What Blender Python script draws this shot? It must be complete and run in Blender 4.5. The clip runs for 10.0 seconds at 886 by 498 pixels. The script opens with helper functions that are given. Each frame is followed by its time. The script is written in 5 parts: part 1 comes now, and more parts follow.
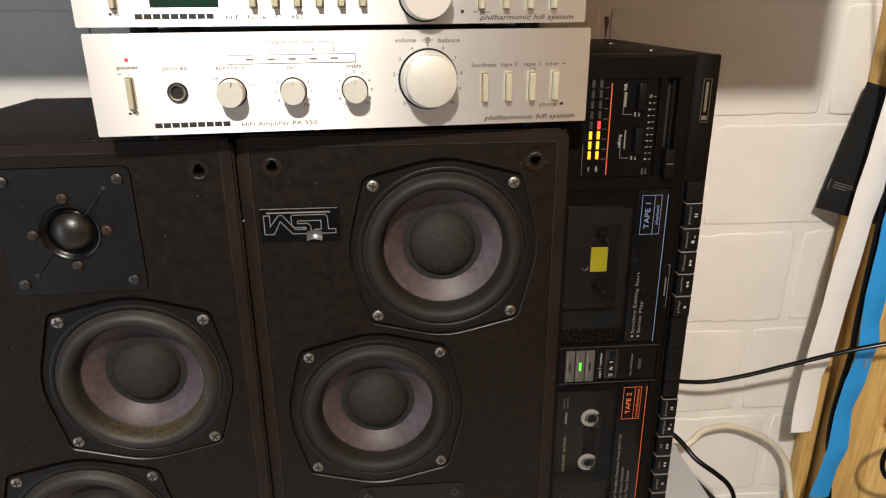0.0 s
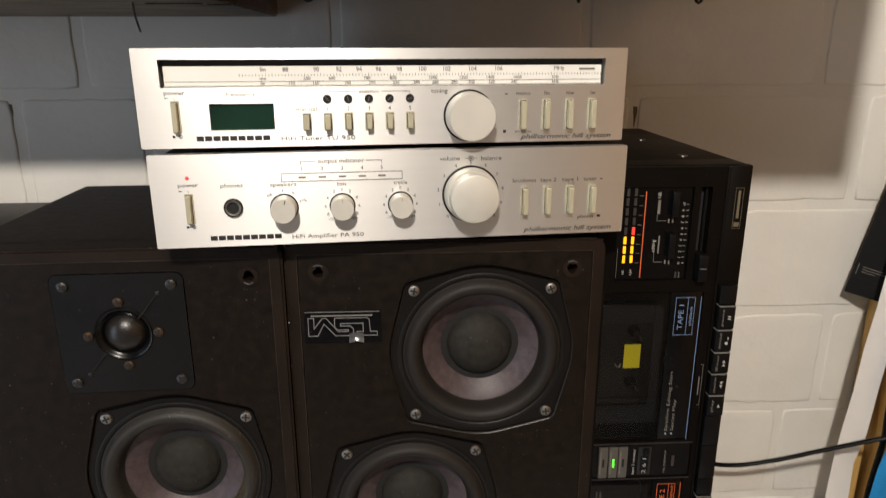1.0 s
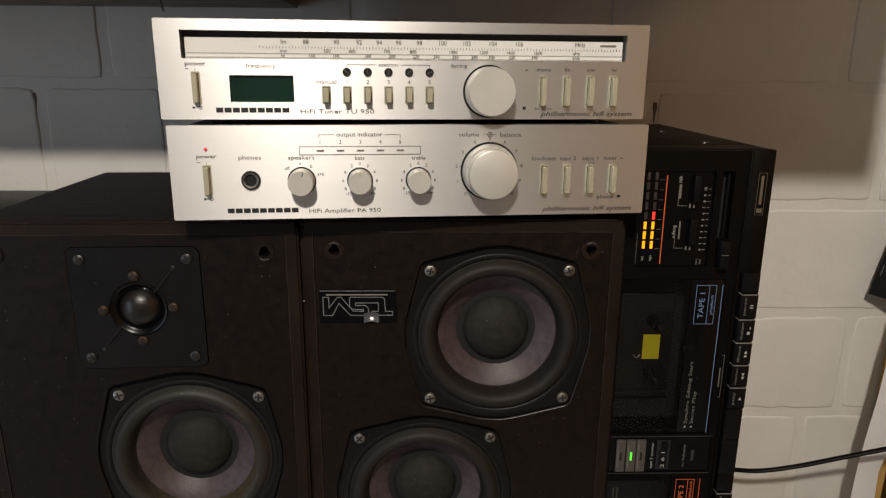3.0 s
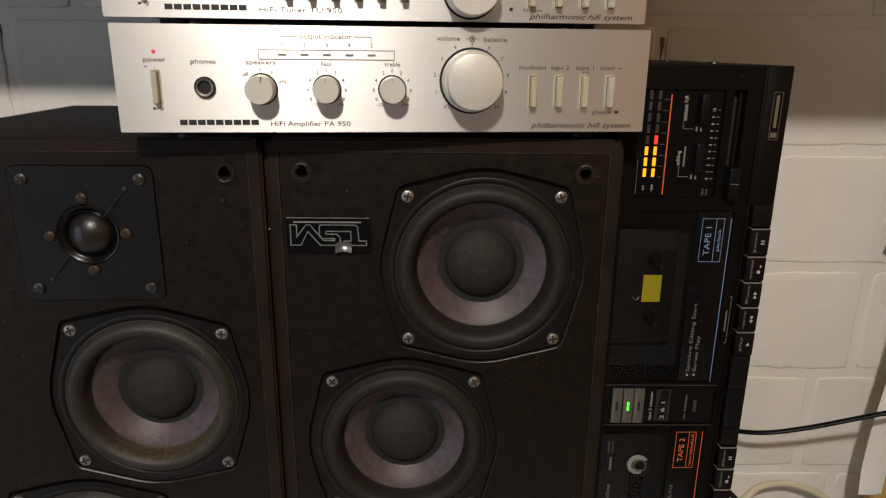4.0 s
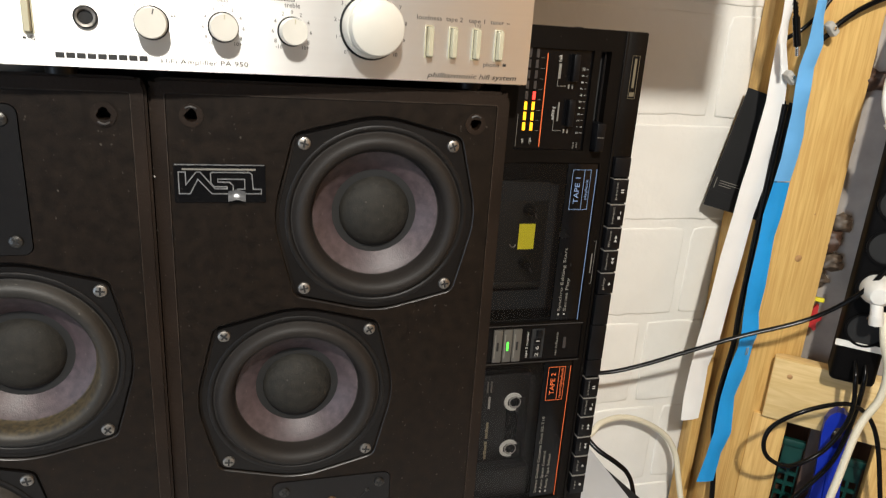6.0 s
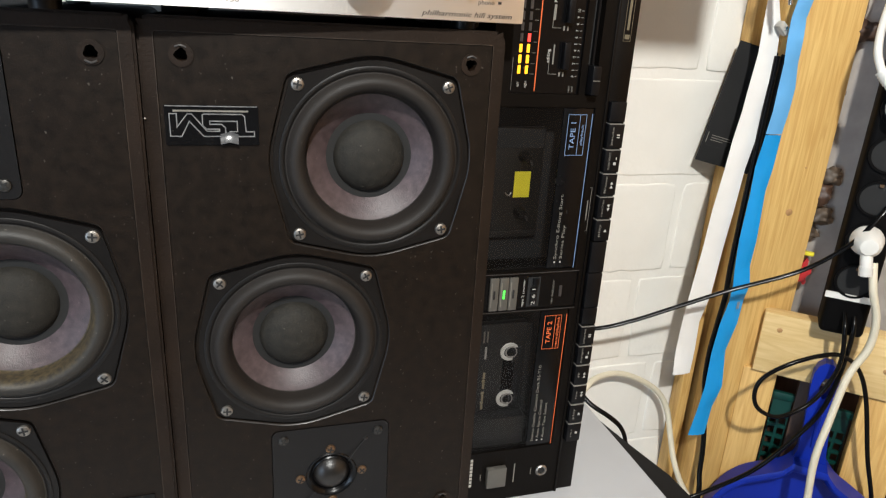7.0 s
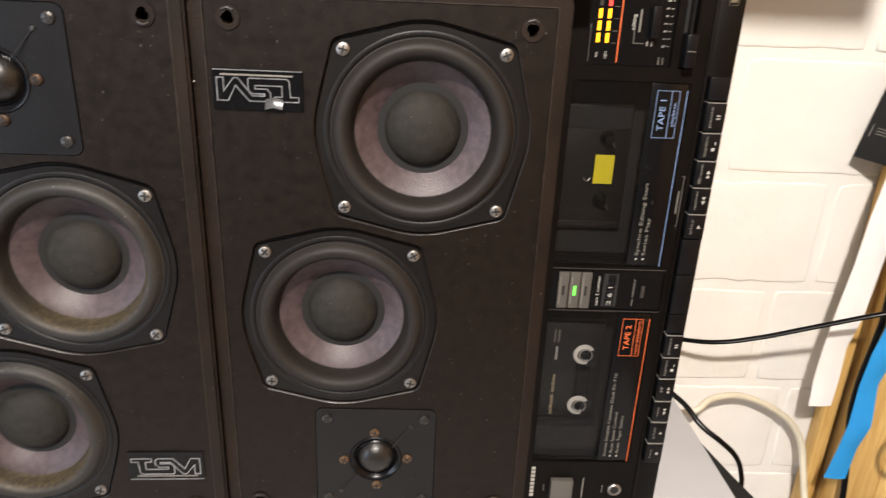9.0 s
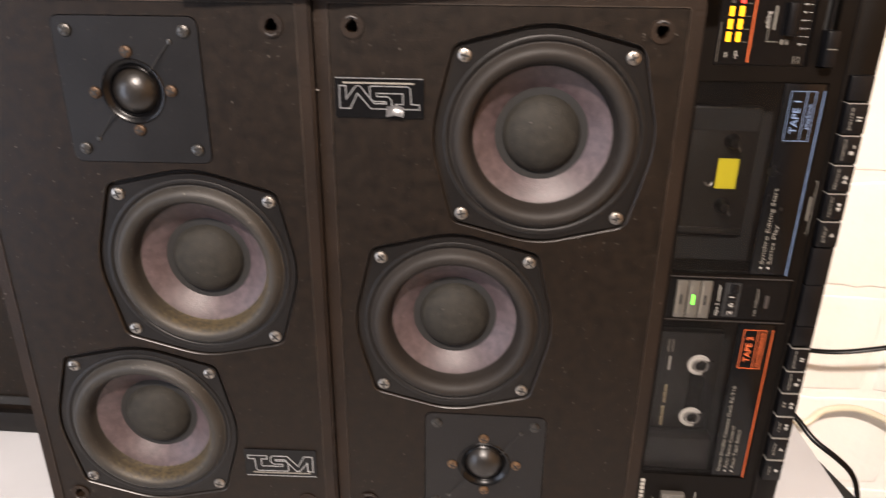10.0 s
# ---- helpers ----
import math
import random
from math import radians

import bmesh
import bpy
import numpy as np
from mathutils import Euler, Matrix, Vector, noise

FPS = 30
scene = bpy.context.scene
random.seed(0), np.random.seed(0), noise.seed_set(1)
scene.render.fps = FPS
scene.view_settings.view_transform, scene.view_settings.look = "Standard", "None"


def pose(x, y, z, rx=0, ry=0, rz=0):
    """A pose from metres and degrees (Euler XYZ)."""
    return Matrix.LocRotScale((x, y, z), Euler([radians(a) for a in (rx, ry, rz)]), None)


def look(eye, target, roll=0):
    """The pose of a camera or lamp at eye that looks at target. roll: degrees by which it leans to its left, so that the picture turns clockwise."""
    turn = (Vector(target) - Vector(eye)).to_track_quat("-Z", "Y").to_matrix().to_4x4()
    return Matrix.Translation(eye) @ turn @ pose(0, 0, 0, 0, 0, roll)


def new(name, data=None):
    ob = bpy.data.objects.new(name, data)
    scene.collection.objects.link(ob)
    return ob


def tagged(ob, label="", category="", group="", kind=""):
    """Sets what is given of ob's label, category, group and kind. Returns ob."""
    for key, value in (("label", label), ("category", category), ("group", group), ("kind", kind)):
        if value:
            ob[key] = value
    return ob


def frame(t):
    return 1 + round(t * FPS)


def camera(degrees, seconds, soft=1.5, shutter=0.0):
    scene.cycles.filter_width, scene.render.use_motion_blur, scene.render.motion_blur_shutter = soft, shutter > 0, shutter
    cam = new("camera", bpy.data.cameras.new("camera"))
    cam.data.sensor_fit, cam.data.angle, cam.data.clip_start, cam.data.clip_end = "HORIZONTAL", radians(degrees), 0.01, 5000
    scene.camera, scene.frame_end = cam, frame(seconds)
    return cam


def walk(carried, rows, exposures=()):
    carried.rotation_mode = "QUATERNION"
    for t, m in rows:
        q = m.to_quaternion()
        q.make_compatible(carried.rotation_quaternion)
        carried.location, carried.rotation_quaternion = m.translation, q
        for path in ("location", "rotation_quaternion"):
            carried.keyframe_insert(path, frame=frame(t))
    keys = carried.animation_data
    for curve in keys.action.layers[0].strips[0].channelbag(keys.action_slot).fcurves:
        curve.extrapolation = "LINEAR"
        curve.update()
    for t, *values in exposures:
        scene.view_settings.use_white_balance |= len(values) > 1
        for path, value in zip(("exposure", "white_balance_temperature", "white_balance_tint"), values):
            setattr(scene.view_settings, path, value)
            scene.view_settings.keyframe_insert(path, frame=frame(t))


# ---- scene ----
cam = camera(66.7, 10.0, soft=1.2, shutter=0.5)
PATH = [
    (0, (0.0076, 0.0009, 1.2112), (0.1436, 1.7738, 0.5686), -0.40),
    (0.5, (0.0038, 0.0019, 1.2216), (0.1238, 1.7823, 0.5988), -0.60),
    (0.8, (-0.0051, 0.0027, 1.2459), (0.1012, 1.8095, 0.6679), -0.26),
    (1, (-0.0076, 0.0028, 1.2556), (0.0860, 1.8135, 0.7226), -0.10),
    (1.5, (-0.0066, -0.0019, 1.2537), (0.0643, 1.8286, 0.7869), -0.00),
    (2, (-0.0057, -0.0066, 1.2423), (0.0558, 1.8257, 0.7859), -0.20),
    (2.2, (-0.0035, -0.0075, 1.2370), (0.0400, 1.8290, 0.7800), -0.30),
    (3.3, (-0.0104, 0.0107, 1.2210), (0.0460, 1.8448, 0.7282), 0.54),
    (3.5, (0.0009, 0.0198, 1.2083), (0.0558, 1.8437, 0.7160), 0.50),
    (4, (0.0104, 0.0302, 1.1866), (0.0378, 1.8418, 0.6489), 0.60),
    (4.5, (-0.0236, 0.0312, 1.1942), (-0.0104, 1.8342, 0.6281), 0.90),
    (4.7, (-0.0390, 0.0248, 1.1897), (0.0078, 1.8307, 0.6010), 1.39),
    (5, (-0.0180, 0.0057, 1.1866), (0.1040, 1.7983, 0.6026), 2.10),
    (5.2, (-0.0153, -0.0008, 1.1865), (0.2967, 1.7848, 0.6170), 2.96),
    (5.3, (-0.0163, -0.0015, 1.1884), (0.3520, 1.7717, 0.6138), 3.24),
    (5.5, (-0.0189, 0.0038, 1.1838), (0.4158, 1.7501, 0.6073), 3.50),
    (5.7, (-0.0270, 0.0134, 1.1770), (0.4459, 1.7644, 0.6110), 3.64),
    (6.8, (-0.0361, 0.0220, 1.1511), (0.4931, 1.7352, 0.5225), 3.72),
    (7, (-0.0378, 0.0170, 1.1478), (0.4914, 1.7171, 0.5138), 3.40),
    (7.5, (-0.0416, 0.0161, 1.1431), (0.4961, 1.7076, 0.4930), 2.90),
    (8, (-0.0246, 0.0217, 1.1469), (0.4999, 1.7142, 0.4892), 2.60),
    (8.3, (-0.0112, 0.0267, 1.1543), (0.4359, 1.7581, 0.5121), 1.87),
    (8.5, (0.0000, 0.0255, 1.1545), (0.3005, 1.7804, 0.5204), 2.20),
    (8.7, (0.0161, 0.0276, 1.1408), (0.2063, 1.8062, 0.5001), 2.46),
    (9, (0.0387, 0.0331, 1.1327), (0.1162, 1.7993, 0.4637), 2.50),
    (9.5, (0.0369, 0.0283, 1.1289), (0.0009, 1.7889, 0.4400), 1.30),
    (10, (0.0104, 0.0397, 1.1384), (-0.1087, 1.7946, 0.4457), 0.70),
]
walk(cam, [(t, look(eye, target, roll)) for t, eye, target, roll in PATH],
     exposures=[(0, -0.1, 6500, 10), (0.5, -0.15, 6500, 10), (1, -0.5, 6550, 10), (1.5, -0.92, 6600, 10), (2, -1.02, 6600, 10), (3.5, -0.98, 6550, 10), (4, -0.82, 6550, 10), (4.5, -0.62, 6550, 10), (5, -0.33, 6500, 10), (5.5, -0.02, 6350, 8), (7, 0.25, 5900, 5), (7.5, 0.3, 5850, 5), (8, 0.28, 5850, 5), (8.5, 0.28, 6050, 7), (9, 0.6, 6400, 12), (9.5, 0.8, 6600, 16), (10, 0.84, 6750, 17)])

# ---- light of the room: one warm lamp high in front; the unseen grey walls bounce little of it ----
world = bpy.data.worlds.new("world")
scene.world = world
world.use_nodes = True
world.node_tree.nodes["Background"].inputs[0].default_value = (0.55, 0.62, 0.75, 1)
world.node_tree.nodes["Background"].inputs[1].default_value = 0.02
lamp_data = bpy.data.lights.new("cellar_lamp", "POINT")
lamp_data.energy, lamp_data.color, lamp_data.shadow_soft_size = 120.0, (1.0, 0.912, 0.815), 0.04
lamp = new("cellar_lamp", lamp_data)
lamp.location = (-0.12, -0.66, 2.00)


# ---- materials ----
def mat(name, color, rough=0.5, metal=0.0, vary=0.15, scale=30.0, bump=0.0, bump_scale=200.0, stretch=(1, 1, 1), emit=0.0, coat=0.0, spec=0.5, dust=0.0, objvary=0.0, rvary=0.08):
    """A surface with stains at one scale and grain at a finer one."""
    m = bpy.data.materials.new(name)
    m.use_nodes = True
    nt = m.node_tree
    b = nt.nodes["Principled BSDF"]
    b.inputs["Roughness"].default_value = rough
    b.inputs["Metallic"].default_value = metal
    b.inputs["Specular IOR Level"].default_value = spec
    b.inputs["Coat Weight"].default_value = coat
    tc = nt.nodes.new("ShaderNodeTexCoord")
    mp = nt.nodes.new("ShaderNodeMapping")
    mp.inputs["Scale"].default_value = stretch
    nt.links.new(tc.outputs["Object"], mp.inputs[0])
    n1 = nt.nodes.new("ShaderNodeTexNoise")
    n1.inputs["Scale"].default_value = scale
    n1.inputs["Detail"].default_value = 6
    nt.links.new(mp.outputs[0], n1.inputs["Vector"])
    n2 = nt.nodes.new("ShaderNodeTexNoise")
    n2.inputs["Scale"].default_value = bump_scale
    n2.inputs["Detail"].default_value = 4
    nt.links.new(mp.outputs[0], n2.inputs["Vector"])
    ramp = nt.nodes.new("ShaderNodeValToRGB")
    ramp.color_ramp.elements[0].position, ramp.color_ramp.elements[1].position = 0.3, 0.7
    ramp.color_ramp.elements[0].color = (*[c * (1 - vary) for c in color], 1)
    ramp.color_ramp.elements[1].color = (*[min(1, c * (1 + vary)) for c in color], 1)
    nt.links.new(n1.outputs[0], ramp.inputs[0])
    col = ramp.outputs[0]
    if dust:
        spots = nt.nodes.new("ShaderNodeTexNoise")
        spots.inputs["Scale"].default_value = 420
        spots.inputs["Detail"].default_value = 3
        nt.links.new(tc.outputs["Object"], spots.inputs["Vector"])
        cut = nt.nodes.new("ShaderNodeMapRange")
        cut.inputs[1].default_value, cut.inputs[2].default_value = 0.69, 0.76
        cut.inputs[3].default_value, cut.inputs[4].default_value = 0.0, dust
        nt.links.new(spots.outputs[0], cut.inputs[0])
        mix = nt.nodes.new("ShaderNodeMix")
        mix.data_type = "RGBA"
        nt.links.new(cut.outputs[0], mix.inputs[0])
        nt.links.new(col, mix.inputs[6])
        mix.inputs[7].default_value = (0.30, 0.27, 0.23, 1)
        col = mix.outputs[2]
    if objvary:
        info = nt.nodes.new("ShaderNodeObjectInfo")
        rng = nt.nodes.new("ShaderNodeMapRange")
        rng.inputs[3].default_value, rng.inputs[4].default_value = 1 - objvary, 1 + objvary
        nt.links.new(info.outputs["Random"], rng.inputs[0])
        hsv = nt.nodes.new("ShaderNodeHueSaturation")
        nt.links.new(rng.outputs[0], hsv.inputs["Value"])
        nt.links.new(col, hsv.inputs["Color"])
        col = hsv.outputs[0]
    nt.links.new(col, b.inputs["Base Color"])
    rr = nt.nodes.new("ShaderNodeMapRange")
    rr.inputs[3].default_value, rr.inputs[4].default_value = max(0, rough - rvary), min(1, rough + rvary)
    nt.links.new(n1.outputs[0], rr.inputs[0])
    nt.links.new(rr.outputs[0], b.inputs["Roughness"])
    if bump:
        bp = nt.nodes.new("ShaderNodeBump")
        bp.inputs["Strength"].default_value = bump
        bp.inputs["Distance"].default_value = 0.0006
        nt.links.new(n2.outputs[0], bp.inputs["Height"])
        nt.links.new(bp.outputs[0], b.inputs["Normal"])
    if emit:
        b.inputs["Emission Color"].default_value = (*color, 1)
        b.inputs["Emission Strength"].default_value = emit
    return m


def wood(name, light, dark, along=(6, 6, 0.7), rough=0.55):
    m = mat(name, light, rough, vary=0.1, scale=8, bump=0.25, bump_scale=90, stretch=along)
    nt = m.node_tree
    b = nt.nodes["Principled BSDF"]
    tc = nt.nodes["Texture Coordinate"]
    mp = nt.nodes.new("ShaderNodeMapping")
    mp.inputs["Scale"].default_value = along
    nt.links.new(tc.outputs["Object"], mp.inputs[0])
    wv = nt.nodes.new("ShaderNodeTexNoise")
    wv.inputs["Scale"].default_value, wv.inputs["Detail"].default_value, wv.inputs["Distortion"].default_value = 22, 5, 1.2
    nt.links.new(mp.outputs[0], wv.inputs["Vector"])
    rp = nt.nodes.new("ShaderNodeValToRGB")
    rp.color_ramp.elements[0].position, rp.color_ramp.elements[1].position = 0.34, 0.66
    rp.color_ramp.elements[0].color, rp.color_ramp.elements[1].color = (*dark, 1), (*light, 1)
    nt.links.new(wv.outputs[0], rp.inputs[0])
    nt.links.new(rp.outputs[0], b.inputs["Base Color"])
    return m


M = dict(
    paint=mat("white_masonry_paint", (0.74, 0.72, 0.67), 0.62, vary=0.05, scale=9, bump=0.45, bump_scale=110, spec=0.3, objvary=0.012),
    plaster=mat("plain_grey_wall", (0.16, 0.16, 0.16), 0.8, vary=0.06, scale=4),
    concrete=mat("grey_concrete", (0.32, 0.31, 0.29), 0.85, vary=0.2, scale=6, bump=0.4),
    table=mat("white_laminate", (0.45, 0.46, 0.48), 0.5, vary=0.05, scale=12, bump=0.05),
    cabinet=mat("black_ash_foil", (0.0058, 0.0032, 0.0015), 0.45, spec=0.22, vary=0.45, scale=140, bump=0.16, bump_scale=1400, dust=0.22),
    edge=mat("brown_black_edge", (0.0092, 0.0048, 0.0023), 0.48, spec=0.24, vary=0.3, scale=20, bump=0.3, bump_scale=500, dust=0.3),
    recess=mat("matt_black", (0.006, 0.006, 0.006), 0.8, vary=0.2),
    basket=mat("black_plastic", (0.0036, 0.0028, 0.0024), 0.42, spec=0.28, vary=0.2, scale=25, bump=0.12, bump_scale=600),
    rubber=mat("rubber_surround", (0.0125, 0.0100, 0.0082), 0.62, spec=0.28, vary=0.16, scale=20, bump=0.12, bump_scale=500, dust=0.1),
    rubber_dusty=mat("dusty_rubber_surround", (0.0120, 0.0098, 0.0070), 0.6, vary=0.4, scale=26, bump=0.3, bump_scale=300, dust=0.35),
    cone=mat("grey_mauve_cone", (0.053, 0.0375, 0.0400), 0.46, spec=0.4, vary=0.30, scale=210, bump=0.30, bump_scale=1100, dust=0.16),
    cap=mat("felt_dust_cap", (0.0145, 0.0130, 0.0100), 0.75, vary=0.35, scale=170, bump=0.5, bump_scale=900, dust=0.15, spec=0.3),
    dome=mat("silk_dome", (0.0075, 0.0060, 0.0048), 0.34, vary=0.3, scale=90, bump=0.25, bump_scale=900, dust=0.35),
    tweeter=mat("black_tweeter_plate", (0.0031, 0.0026, 0.0026), 0.40, spec=0.34, vary=0.22, scale=20, bump=0.15, bump_scale=500, dust=0.2),
    steel=mat("zinc_screw", (0.28, 0.26, 0.235), 0.42, 1.0, vary=0.3, scale=300, bump=0.2, bump_scale=900),
    steel_dark=mat("blackened_screw", (0.065, 0.062, 0.058), 0.38, 0.9, vary=0.4, scale=300, bump=0.3, bump_scale=900),
    brass=mat("rusty_brass_screw", (0.17, 0.105, 0.06), 0.45, 0.9, vary=0.5, scale=300, bump=0.3, bump_scale=900),
    alu=mat("brushed_aluminium", (0.84, 0.825, 0.80), 0.41, 0.95, vary=0.012, scale=4, bump=0.03, bump_scale=90, stretch=(1, 1, 90), rvary=0.008),
    knob=mat("silver_knob", (0.56, 0.54, 0.48), 0.42, 0.25, vary=0.05, scale=40, bump=0.05, bump_scale=900),
    key=mat("grey_green_keys", (0.43, 0.40, 0.285), 0.45, 0.2, vary=0.06, scale=60),
    print_dark=mat("grey_print", (0.075, 0.070, 0.065), 0.6, vary=0.1),
    print_black=mat("black_print", (0.015, 0.015, 0.015), 0.5, vary=0.1),
    print_white=mat("white_print", (0.36, 0.35, 0.32), 0.6, vary=0.05),
    print_grey=mat("faint_print", (0.15, 0.14, 0.12), 0.6, vary=0.05),
    print_blue=mat("blue_print", (0.15, 0.22, 0.36), 0.55, vary=0.05),
    print_orange=mat("orange_print", (0.62, 0.12, 0.03), 0.5, vary=0.05),
    deck=mat("charcoal_deck_case", (0.0026, 0.0018, 0.0013), 0.45, spec=0.12, vary=0.15, scale=30, bump=0.12, bump_scale=700, dust=0.08),
    deck_black=mat("gloss_black_panel", (0.0022, 0.0021, 0.0024), 0.25, spec=0.24, vary=0.15, scale=30, dust=0.06),
    deck_key=mat("black_deck_keys", (0.0034, 0.0033, 0.0038), 0.36, spec=0.2, vary=0.15, scale=40),
    grey_key=mat("grey_switch", (0.10, 0.095, 0.085), 0.4, 0.3, vary=0.1),
    silver=mat("silver_foil", (0.40, 0.40, 0.40), 0.36, 0.85, vary=0.2, scale=200),
    faded=mat("faded_gold_print", (0.11, 0.09, 0.055), 0.5, vary=0.1),
    chrome=mat("chrome", (0.7, 0.7, 0.68), 0.2, 1.0, vary=0.1),
    dial=mat("cream_dial", (0.72, 0.71, 0.66), 0.5, vary=0.03),
    display=mat("dark_green_display", (0.006, 0.024, 0.015), 0.16, vary=0.2),
    led_red=mat("red_lamp", (0.75, 0.05, 0.06), 0.4, emit=0.5, vary=0),
    vu_amber=mat("amber_meter", (1.0, 0.44, 0.01), 0.4, emit=1.3, vary=0),
    vu_red=mat("red_meter", (1.0, 0.05, 0.035), 0.4, emit=1.1, vary=0),
    vu_off=mat("unlit_meter", (0.035, 0.03, 0.028), 0.4, vary=0.1),
    led_green=mat("green_lamp", (0.10, 1.0, 0.05), 0.4, emit=1.6, vary=0),
    ind_off=mat("unlit_indicator", (0.2, 0.17, 0.16), 0.4, vary=0.1),
    yellow=mat("yellow_sticker", (0.72, 0.62, 0.02), 0.6, vary=0.05),
    shell=mat("grey_cassette", (0.012, 0.0115, 0.012), 0.4, vary=0.15),
    pine=wood("pine_post", (0.68, 0.445, 0.150), (0.54, 0.315, 0.092), along=(9, 9, 0.5)),
    pine_pale=wood("pale_pine_board", (0.72, 0.53, 0.25), (0.60, 0.41, 0.16), along=(0.7, 6, 6)),
    beam=wood("old_stained_board", (0.20, 0.105, 0.04), (0.11, 0.05, 0.018), along=(0.6, 6, 6)),
    beam_raw=wood("grey_raw_board", (0.34, 0.27, 0.19), (0.06, 0.042, 0.028), along=(0.6, 6, 6)),
    shelf_dark=wood("dark_shelf_board", (0.10, 0.08, 0.06), (0.065, 0.05, 0.036), along=(0.6, 6, 6)),
    paper=mat("white_paper", (0.78, 0.77, 0.75), 0.7, vary=0.04, scale=20),
    blue=mat("bright_blue_ribbon", (0.02, 0.28, 0.66), 0.4, vary=0.06, scale=20),
    sky=mat("pale_blue_ribbon", (0.13, 0.37, 0.68), 0.4, vary=0.06, scale=20),
    card=mat("black_card", (0.006, 0.0058, 0.006), 0.5, spec=0.2, vary=0.15),
    cable=mat("black_cable", (0.0032, 0.0030, 0.0030), 0.22, spec=0.16, vary=0.2),
    ivory=mat("ivory_cable", (0.62, 0.57, 0.44), 0.45, vary=0.06),
    whitecable=mat("white_plastic", (0.68, 0.66, 0.61), 0.42, vary=0.05),
    pan=mat("blue_plastic", (0.006, 0.022, 0.30), 0.38, spec=0.24, vary=0.15, scale=12, bump=0.15, bump_scale=150, dust=0.06),
    green=mat("dark_green_plastic", (0.003, 0.042, 0.033), 0.45, vary=0.15),
    brown=wood("dark_brown_board", (0.07, 0.035, 0.02), (0.04, 0.02, 0.012)),
    red=mat("red_plastic", (0.45, 0.02, 0.02), 0.4, vary=0.1),
    zinc=mat("grey_painted_sheet", (0.34, 0.31, 0.28), 0.5, 0.0, vary=0.2, scale=25, bump=0.1),
    clutter=mat("grey_brown_clutter", (0.11, 0.08, 0.055), 0.6, vary=0.5, scale=40, bump=0.4),
)


def lumpy(m, scale, distance):
    """A second, larger relief under the fine one: thick brushed paint."""
    nt = m.node_tree
    b = nt.nodes["Principled BSDF"]
    fine = b.inputs["Normal"].links[0].from_node
    n = nt.nodes.new("ShaderNodeTexNoise")
    n.inputs["Scale"].default_value, n.inputs["Detail"].default_value = scale, 5
    geo = nt.nodes.new("ShaderNodeNewGeometry")
    nt.links.new(geo.outputs["Position"], n.inputs["Vector"])
    bp = nt.nodes.new("ShaderNodeBump")
    bp.inputs["Strength"].default_value, bp.inputs["Distance"].default_value = 0.7, distance
    nt.links.new(n.outputs[0], bp.inputs["Height"])
    nt.links.new(bp.outputs[0], fine.inputs["Normal"])


lumpy(M["paint"], 30, 0.0028)


def dusty_band(m, tone):
    """Yellow dust lying on the lower inner slope of a surround."""
    nt = m.node_tree
    b = nt.nodes["Principled BSDF"]
    below = b.inputs["Base Color"].links[0].from_socket
    sep = nt.nodes.new("ShaderNodeSeparateXYZ")
    nt.links.new(nt.nodes["Texture Coordinate"].outputs["Object"], sep.inputs[0])

    def sums(op, a, c):
        n = nt.nodes.new("ShaderNodeMath")
        n.operation = op
        for k, v in enumerate((a, c)):
            if isinstance(v, float):
                n.inputs[k].default_value = v
            else:
                nt.links.new(v, n.inputs[k])
        return n.outputs[0]

    def ramped(v, a, c):
        n = nt.nodes.new("ShaderNodeMapRange")
        n.interpolation_type = "SMOOTHSTEP"
        n.inputs[1].default_value, n.inputs[2].default_value = a, c
        nt.links.new(v, n.inputs[0])
        return n.outputs[0]

    x, z = sep.outputs[0], sep.outputs[2]
    radius = sums("SQRT", sums("ADD", sums("MULTIPLY", x, x), sums("MULTIPLY", z, z)), 0.0)
    inner = ramped(radius, 0.0475, 0.0425)
    low = ramped(sums("SUBTRACT", sums("MULTIPLY", x, 0.7), z), -0.006, 0.036)
    n = nt.nodes.new("ShaderNodeTexNoise")
    n.inputs["Scale"].default_value, n.inputs["Detail"].default_value = 420, 6
    nt.links.new(nt.nodes["Texture Coordinate"].outputs["Object"], n.inputs["Vector"])
    amount = sums("MULTIPLY", sums("MULTIPLY", inner, low), ramped(n.outputs[0], 0.22, 0.72))
    mix = nt.nodes.new("ShaderNodeMix")
    mix.data_type = "RGBA"
    nt.links.new(amount, mix.inputs[0])
    nt.links.new(below, mix.inputs[6])
    mix.inputs[7].default_value = (*tone, 1)
    nt.links.new(mix.outputs[2], b.inputs["Base Color"])


dusty_band(M["rubber_dusty"], (0.062, 0.046, 0.021))
brushed = M["alu"].node_tree.nodes["Principled BSDF"]
brushed.inputs["Anisotropic"].default_value, brushed.inputs["Anisotropic Rotation"].default_value = 0.75, 0.25



def smoky(name, tint, alpha):
    m = bpy.data.materials.new(name)
    m.use_nodes = True
    nt = m.node_tree
    b = nt.nodes["Principled BSDF"]
    b.inputs["Base Color"].default_value = (0.010, 0.009, 0.009, 1)
    b.inputs["Roughness"].default_value = 0.16
    tr = nt.nodes.new("ShaderNodeBsdfTransparent")
    tr.inputs[0].default_value = (*tint, 1)
    mx = nt.nodes.new("ShaderNodeMixShader")
    mx.inputs[0].default_value = alpha
    nt.links.new(tr.outputs[0], mx.inputs[1])
    nt.links.new(b.outputs[0], mx.inputs[2])
    nt.links.new(mx.outputs[0], nt.nodes["Material Output"].inputs[0])
    return m


